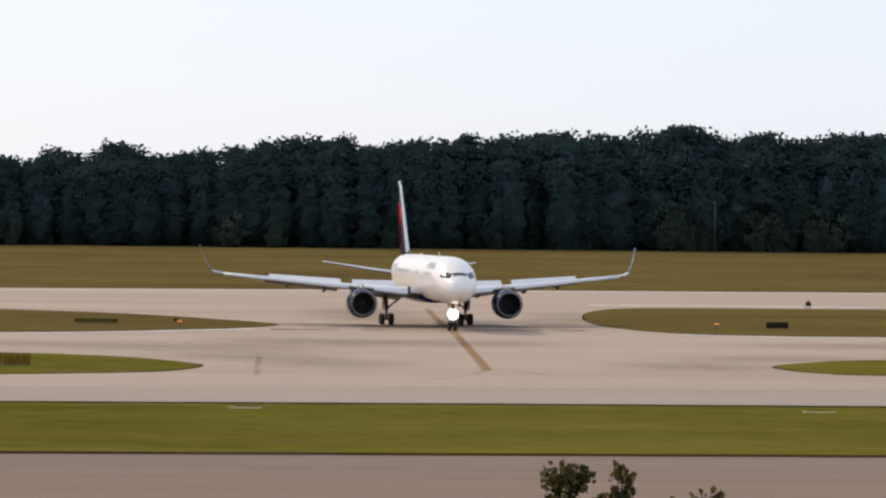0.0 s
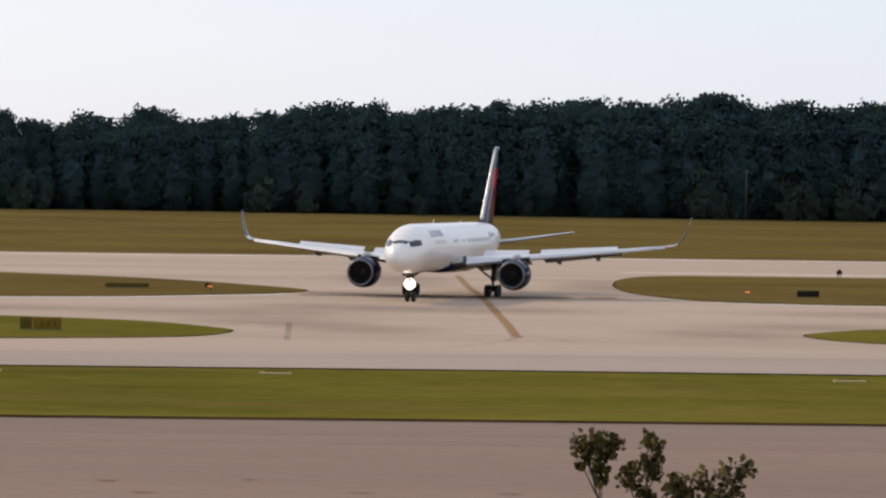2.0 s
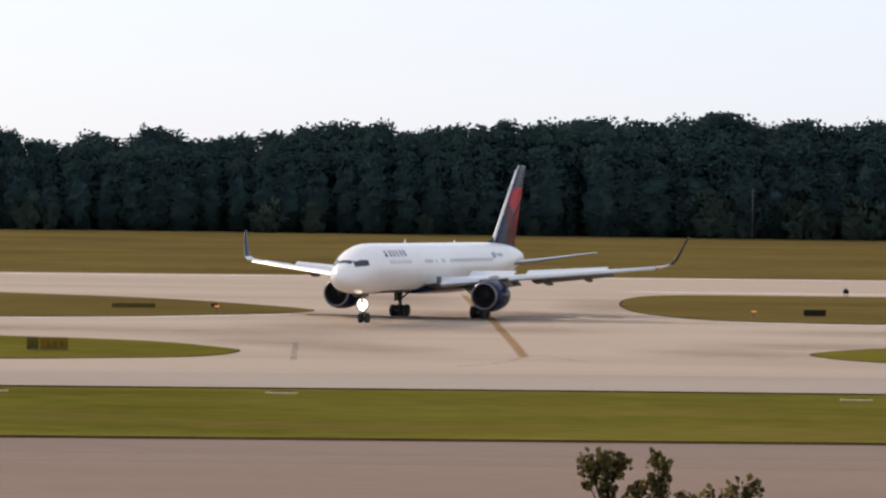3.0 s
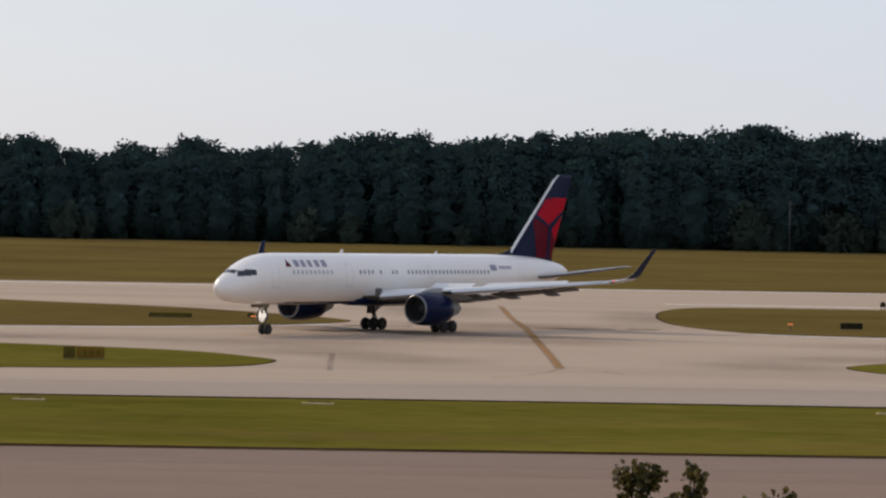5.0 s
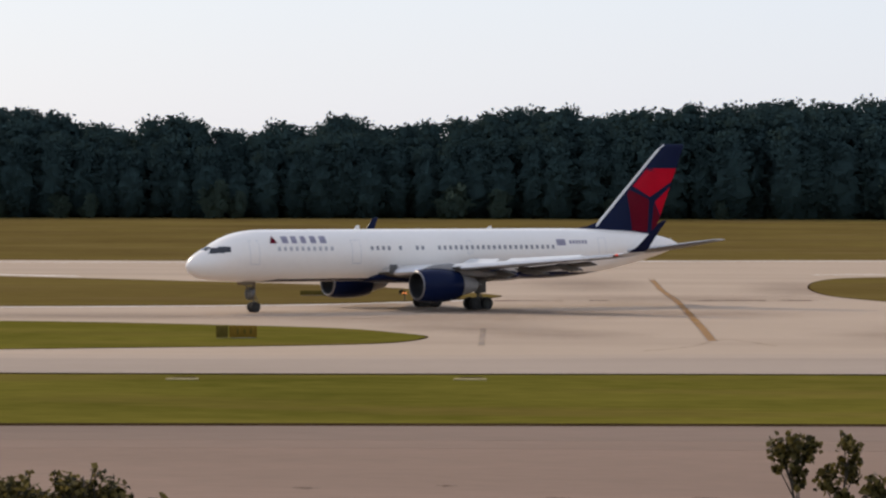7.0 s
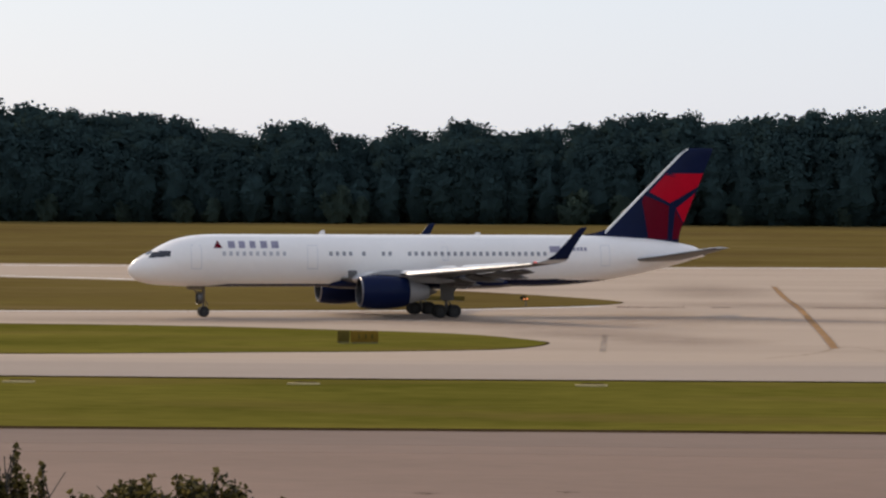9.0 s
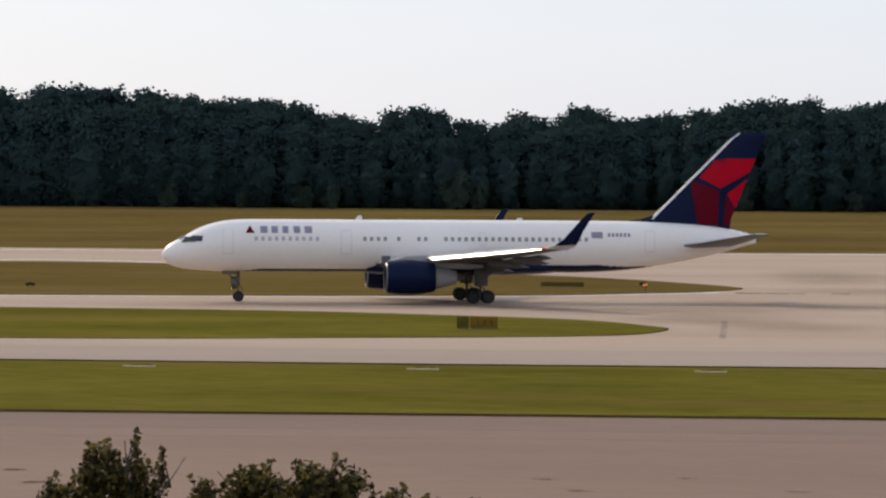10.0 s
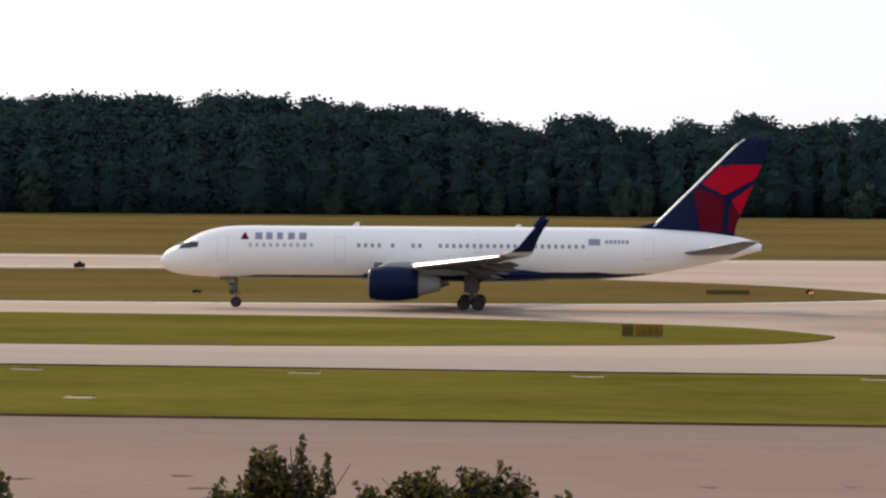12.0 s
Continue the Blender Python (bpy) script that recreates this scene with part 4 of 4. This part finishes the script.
def foliage_core(bm, pts, low, height, spread, rng):
    """The dense inner foliage round the trunk: an uneven tapering mass that the outer clumps cover."""
    rings = []
    for k in range(13):
        u = low + (0.93 - low) * k / 12
        j = min(3, int(u * 4))
        c = pts[j].lerp(pts[j + 1], u * 4 - j)
        r = spread * (0.30 + 0.68 * math.sin(math.pi * min(1, (k / 12) * 0.75 + 0.25)) ** 0.7) * (1.0 if k < 11 else 0.7)
        rings.append([c + Vector((math.cos(a), math.sin(a), 0)) * r * rng.uniform(0.52, 1.2) + Vector((0, 0, rng.uniform(-0.7, 0.7))) for a in [i * math.tau / 14 for i in range(14)]])
    loft(bm, rings)


def stem(bm, knots, radii, n=8):
    """One bent, tapering trunk."""
    loft(bm, [[(p.x + r * math.cos(a), p.y + r * math.sin(a), p.z) for a in [k * math.tau / n for k in range(n)]] for p, r in zip(knots, radii)])


def build_wood_tree(name, height, spread, rng, mat, low=0.25, clumps=26, leaves=60, size=0.9):
    tree = empty(name)
    bm = bmesh.new()
    bend = [Vector((rng.gauss(0, 0.25), rng.gauss(0, 0.25), 0)) for _ in range(4)]
    at = Vector((0, 0, -0.3))
    pts = [at]
    for k in range(4):
        at = at + Vector((0, 0, (height * 0.92 + 0.3) / 4)) + bend[k]
        pts.append(at)
    stem(bm, pts, [0.34 * (1 - k * 0.23) for k in range(5)])
    part("trunk", bm, WOOD_BARK, tree)
    bm = bmesh.new()
    centres = []
    for k in range(clumps):
        u = low + (1 - low) * (k + rng.random()) / clumps
        reach = spread * (0.35 + 0.75 * math.sin(math.pi * min(1, (u - low) / (1 - low) * 0.8 + 0.2)) ** 0.8) * rng.uniform(0.72, 1.08)
        a = rng.uniform(0, math.tau)
        j = min(3, int(u * 4))
        base = pts[j].lerp(pts[j + 1], u * 4 - j)
        c = base + Vector((math.cos(a) * reach, math.sin(a) * reach, rng.uniform(0, 0.6)))
        if k < clumps - 2:
            tube(bm, base - Vector((0, 0, 0.4)), c, 0.09, 0.03, 5, caps=False)
        else:
            c = pts[4] + Vector((rng.gauss(0, 0.4), rng.gauss(0, 0.4), rng.uniform(-0.6, 0.4)))
        centres.append(c)
    part("branchwork", bm, WOOD_BARK, tree)["kind"] = "stuff"
    bm = bmesh.new()
    foliage_core(bm, pts, low, height, spread, rng)
    for c in centres:
        r = spread * rng.uniform(0.3, 0.62)
        leaf_clumps(bm, c, (r, r, r * 0.9), leaves, size, rng, turn=2.5, upright=0.35)
    part("crown", bm, mat, tree, smooth=False)
    return tree


# the skyline of the wood: bearing to the left, elevation, both in degrees
SKYLINE = [(-12, 1.52), (-6.2, 1.59), (-5.8, 1.57), (-5.4, 1.43), (-4.84, 1.62), (-4.4, 1.57), (-4.1, 1.39), (-3.9, 1.54), (-3.48, 1.75), (-3.2, 1.69), (-3.0, 1.53),
           (-2.7, 1.66), (-2.4, 1.52), (-1.44, 1.60), (-0.15, 1.47), (0.5, 1.56), (1.06, 1.43), (1.78, 1.33), (2.2, 1.46), (3.1, 1.46), (3.9, 1.33), (4.43, 1.22), (5.3, 1.15), (5.7, 1.14),
           (6.0, 1.38), (6.35, 1.33), (6.58, 1.03), (7.0, 1.25), (7.6, 1.19), (7.87, 1.05), (8.5, 1.22), (9.2, 1.34), (9.7, 1.08), (10.1, 1.18), (10.6, 1.23), (11.26, 1.48), (11.55, 1.33),
           (12.0, 1.49), (12.4, 1.38), (13.0, 1.54), (13.7, 1.57), (15.0, 1.62), (15.55, 1.46), (16.2, 1.67), (16.5, 1.52), (17.4, 1.62), (18.3, 1.49), (18.7, 1.58), (24, 1.55)]


def wood_top(bearing):
    return float(np.interp(bearing, [s[0] for s in SKYLINE], [s[1] for s in SKYLINE]))


def build_wood():
    rng = random.Random(7)
    kinds = [build_wood_tree("forest_tree", 24, sp, rng, HAZY_PINE, low, 86, 46, 0.60) for sp, low in ((3.6, 0.02), (3.0, 0.05), (4.0, 0.02), (3.3, 0.04), (2.8, 0.03), (3.7, 0.02))]
    for k in kinds:
        tagged(k, "dark green forest tree in a dense wood edge, haze tint in its leaves", "tree", "trees of the wood")
    first = True
    placed = 0
    for row, (dy, step, drop) in enumerate(((0, 6.2, 4.0), (6, 7.0, 1.5), (12, 5.4, -1.0), (21, 5.4, -1.0))):
        x = -295.0
        while x < 128:
            x += step * rng.uniform(0.75, 1.25)
            y = TREE_LINE + 6 + dy + rng.uniform(-2.5, 2.5)
            bearing = math.degrees(math.atan2(-x, y))
            top = EYE_HEIGHT + math.hypot(x, y) * math.tan(radians(wood_top(bearing)))
            base = ground_height(x, y)
            h = top - base - drop - 0.4 - abs(rng.gauss(0, 0.45)) - (rng.random() < 0.25) * rng.uniform(0, 1.6)
            s = h / 22.9
            src = kinds[placed % 6] if placed < 6 else kinds[rng.randrange(6)]
            m = Matrix.LocRotScale((x, y, base - 0.1), Euler((0, 0, rng.uniform(0, 6.3))), None)
            ob = src if placed < 6 else copy_thing(src, m)
            ob.matrix_basis = m
            wide = 1.5 if row < 2 else 1.2
            ob.scale = (s * wide * rng.uniform(0.88, 1.12), s * wide * rng.uniform(0.88, 1.12), s)
            placed += 1
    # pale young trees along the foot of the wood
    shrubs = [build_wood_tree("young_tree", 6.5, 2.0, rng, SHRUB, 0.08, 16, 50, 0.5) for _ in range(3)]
    spots = [(-54.2, 7.3), (-44.9, 6.5), (-19.5, 4.7), (4.1, 4.5), (42.4, 10.7), (46, 8), (49.2, 4.3), (62.8, 10.4), (66, 8), (74, 9.3), (78, 8), (-172.9, 6.3), (-156, 4.5), (-141.8, 5.9), (-135.4, 5.3),
             (-107.5, 8.4), (-243.2, 9.8), (-221, 3), (-55.3, 7), (-103, 6), (-191, 5), (93, 8)]
    for k, (x, h) in enumerate(spots):
        y = TREE_LINE - 1.0 + rng.uniform(-2, 2)
        m = Matrix.LocRotScale((x, y, ground_height(x, y) - 0.1), Euler((0, 0, rng.uniform(0, 6.3))), None)
        ob = shrubs[k] if k < 3 else copy_thing(shrubs[rng.randrange(3)], m)
        ob.matrix_basis = m
        s = h / 6.6
        ob.scale = (s * 1.1, s * 1.1, s)
        tagged(ob, "pale green young tree at the foot of the wood", "tree", "young trees before the wood")


def build_sapling(x, y, top, wide, clumps, leaves, rng, label, leaf=0.09, low=0.35):
    """A young broad-leaved tree: bent stems and loose tufts of leaves."""
    tree = empty("sapling", pose(x, y, 0))
    bm = bmesh.new()
    knots = [Vector((0, 0, -0.2))]
    for k in range(5):
        knots.append(Vector((rng.gauss(0, 0.05) * (k + 1), rng.gauss(0, 0.05) * (k + 1), (top - 0.15) * (k + 1) / 5)))
    stem(bm, knots, [0.05 * (1 - k * 0.17) for k in range(6)], 7)
    part("trunk", bm, BARK, tree)
    bm = bmesh.new()
    tufts = []
    for dx, dz, r in clumps:
        c = Vector((dx, rng.uniform(-0.5, 0.5) * wide, top + dz))
        u = max(0.2, min(0.98, (top + dz - 0.35) / top))
        j = min(4, int(u * 5))
        base = knots[j].lerp(knots[j + 1], u * 5 - j)
        tube(bm, base, c, 0.015, 0.007, 5, caps=False)
        tufts.append((c, r))
    part("branchwork", bm, BARK, tree)["kind"] = "stuff"
    bm = bmesh.new()
    for c, r in tufts:
        leaf_clumps(bm, c, (r, r, r * 1.1), max(6, int(leaves * (r / 0.3) ** 2)), leaf, rng, turn=1.2)
    part("crown", bm, LEAF, tree, smooth=False)
    return tagged(tree, label, "tree", "saplings before the fence")


def full_crown(rng, wide, deep, count):
    """Tufts of a dense crown that thins to a ragged top."""
    out = []
    for _ in range(count):
        u = rng.random()
        reach = wide * (0.25 + 0.75 * min(1.0, u * 2.2))
        out.append((rng.uniform(-1, 1) * reach, -0.12 - deep * u, rng.uniform(0.08, 0.15 + 0.14 * min(1, u * 2))))
    out += [(rng.uniform(-0.3, 0.3) * wide, -0.06, 0.07), (rng.uniform(-0.2, 0.2), 0.0, 0.06)]
    return out


def build_saplings():
    rng = random.Random(21)
    lone = "slim leafy sapling with a bare stem by a fence"
    build_sapling(1.33, 50, 5.55, 0.3, [(-0.22, -0.22, 0.16), (0.02, -0.16, 0.17), (0.24, -0.2, 0.15), (-0.05, -0.4, 0.17), (0.2, -0.36, 0.12), (-0.22, -0.5, 0.08), (0.05, -0.62, 0.12), (0.08, -0.78, 0.08), (0.1, -1.25, 0.14), (-0.02, -1.42, 0.2),
                                          (0.3, -1.4, 0.18), (-0.1, -1.9, 0.3), (0.3, -2.2, 0.3)], 250, rng, lone, 0.1)
    build_sapling(2.08, 50, 5.52, 0.3, [(0.0, -0.12, 0.12), (0.14, -0.22, 0.12), (0.06, -0.4, 0.15), (-0.22, -0.6, 0.15), (-0.3, -0.72, 0.13), (0.12, -0.62, 0.12), (0.4, -0.78, 0.16), (0.5, -0.85, 0.12), (-0.05, -0.88, 0.12), (0.62, -0.95, 0.1), (0.08, -0.98, 0.08),
                                          (-0.25, -1.4, 0.16), (0.2, -1.9, 0.3), (-0.2, -2.3, 0.3)], 250, rng, lone, 0.1)
    build_sapling(3.1, 50, 5.15, 0.4, [(0.42, -0.06, 0.11), (0.44, -0.22, 0.13), (0.16, -0.2, 0.15), (0.3, -0.36, 0.14), (-0.2, -0.38, 0.2), (-0.4, -0.5, 0.16), (0.1, -0.55, 0.22), (-0.1, -0.72, 0.24), (0.3, -0.68, 0.18), (-0.45, -0.85, 0.2),
                                         (-0.7, -1.0, 0.16), (0.1, -1.1, 0.3), (-0.4, -1.5, 0.35), (0.3, -1.7, 0.35)], 170, rng, "bushy leafy sapling by a fence")
    dense = "dense dark green sapling by a fence"
    for x, y, top, wide, count in ((-12.62, 50, 5.16, 0.62, 48), (-12.2, 50.4, 4.85, 0.5, 36), (-11.15, 50.6, 4.62, 0.4, 30), (-10.18, 49.6, 4.97, 0.68, 56), (-8.9, 50.2, 4.88, 0.62, 46), (-13.4, 50.3, 4.62, 0.55, 34), (-14.5, 49.8, 4.3, 0.7, 34),
                                   (-9.55, 50.5, 4.86, 0.75, 46), (-7.5, 50.1, 4.45, 0.3, 22), (-7.05, 50.4, 4.35, 0.2, 14), (-15.6, 50.2, 4.15, 0.7, 30), (-17.15, 50, 4.85, 0.6, 40), (-8.05, 49.8, 4.62, 0.4, 26)):
        build_sapling(x, y, top - 0.08, wide, full_crown(rng, wide * 1.2, 2.6, count * 3), 125, rng, dense)
    for x, top in ((-12.12, 5.32), (-11.74, 5.05), (-12.85, 5.1), (-9.05, 4.98)):
        build_sapling(x, 50.1, top, 0.1, [(0, -0.04, 0.04), (0.02, -0.14, 0.06), (-0.02, -0.28, 0.08), (0.03, -0.42, 0.1), (0, -0.6, 0.12), (0, -0.9, 0.15)], 260, rng, "thin upright leafy shoot by a fence")


build_wood()
build_saplings()


# ---- airfield furniture ----
def build_fence():
    fence = tagged(empty("fence", pose(-8, 77, 0)), "thin dark steel wire fence along the apron", "fence")
    shared = None
    for k in range(22):
        x = -42.0 + 3.05 * k + 14.95
        if shared is None:
            bm = bmesh.new()
            tube(bm, (0, 0, -0.2), (0, 0, 1.5), 0.035, 0.035, 10)
            tube(bm, (0, 0, 1.5), (0.02, 0.05, 1.72), 0.03, 0.02, 8)
            post = part("post", bm, GALV, fence)
            shared = post.data
        else:
            post = new("post", shared)
            post.parent = fence
        post.location.x = x - 0.01
    for z, r in ((1.45, 0.022), (1.1, 0.006), (0.8, 0.006), (0.5, 0.006), (0.15, 0.02)):
        bm = bmesh.new()
        tube(bm, (-28, 0, z), (38, 0, z), r, r, 6)
        part("rail" if r > 0.01 else "wire", bm, GALV, fence)
    return fence


def build_board(x, y, wide, tall, deep, mat, label, turn=0.0, panel=None):
    """A low airfield sign on short legs with a concrete footing."""
    sign = tagged(empty("airfield_sign", pose(x, y, 0.07, 0, 0, turn)), label, "sign")
    bm = bmesh.new()
    box(bm, -wide / 2 + 0.05, wide / 2 - 0.05, -0.12, 0.12, -0.05, 0.03, 0.015)
    part("footing", bm, GALV, sign)
    for s in (-1, 1):
        bm = bmesh.new()
        tube(bm, (s * wide * 0.35, 0, 0.0), (s * wide * 0.35, 0, 0.12), 0.035, 0.035, 8)
        part("leg", bm, GALV, sign)
    bm = bmesh.new()
    box(bm, -wide / 2, wide / 2, -deep / 2, deep / 2, 0.07, 0.07 + tall, 0.02)
    part("board", bm, mat, sign)
    if panel:
        bm = bmesh.new()
        box(bm, -wide / 2 + 0.05, wide / 2 - 0.05, -deep / 2 - 0.012, -deep / 2 + 0.004, 0.12, 0.02 + tall, 0.004)
        part("panel", bm, panel, sign)
        for u in (-0.2, 0.05, 0.28) if wide > 1 else ():
            bm = bmesh.new()
            box(bm, wide * u - 0.06, wide * u + 0.06, -deep / 2 - 0.02, -deep / 2 - 0.008, 0.12 + tall * 0.22, 0.02 + tall * 0.75, 0.003)
            part("panel_bar", bm, SIGN_BROWN, sign)
    return sign


def build_guard_light(x, y, h=0.6):
    """A runway guard light: a post with two shaded amber lamps."""
    light = tagged(empty("guard_light", pose(x, y, 0.07)), "small amber runway guard light on a post", "light", "runway guard lights")
    bm = bmesh.new()
    tube(bm, (0, 0, -0.05), (0, 0, h - 0.1), 0.04, 0.04, 10)
    lathe(bm, [(-0.02, 0.18), (0.03, 0.18), (0.05, 0.05)], 16, "z")
    part("post", bm, GALV, light)
    bm = bmesh.new()
    box(bm, -0.22, 0.22, -0.08, 0.12, h - 0.11, h + 0.11, 0.03)
    part("housing", bm, SIGN_YELLOW, light, "yellow lamp housing")
    for s in (-1, 1):
        bm = bmesh.new()
        lathe(bm, [(-0.13, 0.01), (-0.12, 0.06), (-0.085, 0.08), (-0.07, 0.08)], 18, "y")
        part("lens", bm, GUARD_LAMP, light, "glowing amber lens", m=pose(s * 0.11, 0, h))
    return light


def build_pad(x, y, wide=1.6, deep=0.5):
    """A concrete pad in the grass with an edge light on it."""
    pad = tagged(empty("light_pad", pose(x, y, 0.0, 0, 0, 5)), "pale concrete pad with a small edge light in grass", "pad", "light pads along the taxiway")
    bm = bmesh.new()
    box(bm, -wide / 2, wide / 2, -deep / 2, deep / 2, -0.1, 0.08, 0.02)
    part("slab", bm, PLATE, pad)
    bm = bmesh.new()
    box(bm, -wide * 0.3, wide * 0.38, deep / 2, deep / 2 + 0.4, -0.05, 0.11, 0.02)
    part("soil_rim", bm, DARK_EDGE, pad, "dark bare soil rim")
    return pad


def build_marker(x, y, w, h, label):
    """A small dark fixture: a squat box on a frangible leg with a cap."""
    ob = tagged(empty("airfield_fixture", pose(x, y, 0.07)), label, "fixture")
    bm = bmesh.new()
    tube(bm, (-w * 0.3, 0, -0.05), (-w * 0.3, 0, h * 0.5), 0.05, 0.05, 8)
    tube(bm, (w * 0.3, 0, -0.05), (w * 0.3, 0, h * 0.5), 0.05, 0.05, 8)
    part("legs", bm, GALV, ob)
    bm = bmesh.new()
    box(bm, -w / 2, w / 2, -0.25, 0.25, h * 0.4, h * 0.85, 0.05)
    part("body", bm, SIGN_BLACK, ob)
    bm = bmesh.new()
    lathe(bm, [(h * 0.85, w * 0.22), (h * 0.98, w * 0.2), (h * 1.05, 0.03)], 14, "z")
    part("cap", bm, SIGN_BLACK, ob)
    return ob


build_fence()
build_board(-34.4, 305.5, 3.9, 0.38, 0.2, SIGN_BROWN, "long low dark airfield sign seen from behind on grass", turn=3)
build_board(27.1, 307.6, 2.0, 0.55, 0.25, SIGN_BLACK, "low black airfield sign board on grass", turn=4)
build_board(-30.25, 212.5, 0.75, 0.72, 0.2, SIGN_BROWN, "square dark olive taxiway sign beside a yellow one", turn=12, panel=SIGN_BROWN)
build_board(-28.95, 212.8, 1.75, 0.72, 0.2, SIGN_YELLOW, "amber-yellow taxiway sign board on grass", turn=12, panel=SIGN_YELLOW)
build_guard_light(-25.8, 293.4)
build_guard_light(21.1, 300.5)
build_marker(-27.3, 307.8, 0.6, 0.5, "small dark fixture on a grass island")
build_marker(37.6, 387.0, 0.6, 0.95, "small dark fixture beside the runway")
build_marker(-114.6, 367.0, 1.2, 1.1, "dark squat lamp unit beside the runway")
build_marker(-79.6, 289.5, 0.8, 0.4, "small dark fixture on a grass island")
for px, py in ((-53.8, 163.5), (-39.6, 164.3), (-25.5, 165.3), (-11.4, 166.6), (16.9, 167.7)):
    build_pad(px, py)
build_pad(-44.2, 141.6, 1.3, 1.0)
pole = tagged(empty("utility_pole", pose(51.5, 742.0, ground_height(51, 742) - 0.2)), "thin grey wooden pole before the wood", "pole")
bm = bmesh.new()
tube(bm, (0, 0, 0), (0, 0, 11.4), 0.16, 0.11, 10)
part("shaft", bm, GALV, pole)
bm = bmesh.new()
box(bm, -0.9, 0.9, -0.06, 0.06, 10.6, 10.75, 0.02)
part("crossarm", bm, GALV, pole)


def motions():
    """The airliner turns off and rolls away to the left; its wheels roll with it."""
    walk(airliner, [(t, pose(x, y, PAVED, 0, 0, h)) for t, x, y, h in PLANE])
    steps = [k / 10 for k in range(121)]
    ts = [p[0] for p in PLANE]
    xs, ys = (np.interp(steps, ts, [p[i] for p in PLANE]) for i in (1, 2))
    run = np.concatenate([[0], np.cumsum(np.hypot(np.diff(xs), np.diff(ys)))])
    for hub, m, r in WHEELS:
        walk(hub, [(t, m @ Matrix.Rotation(-d / r, 4, "Y")) for t, d in zip(steps, run)])


motions()
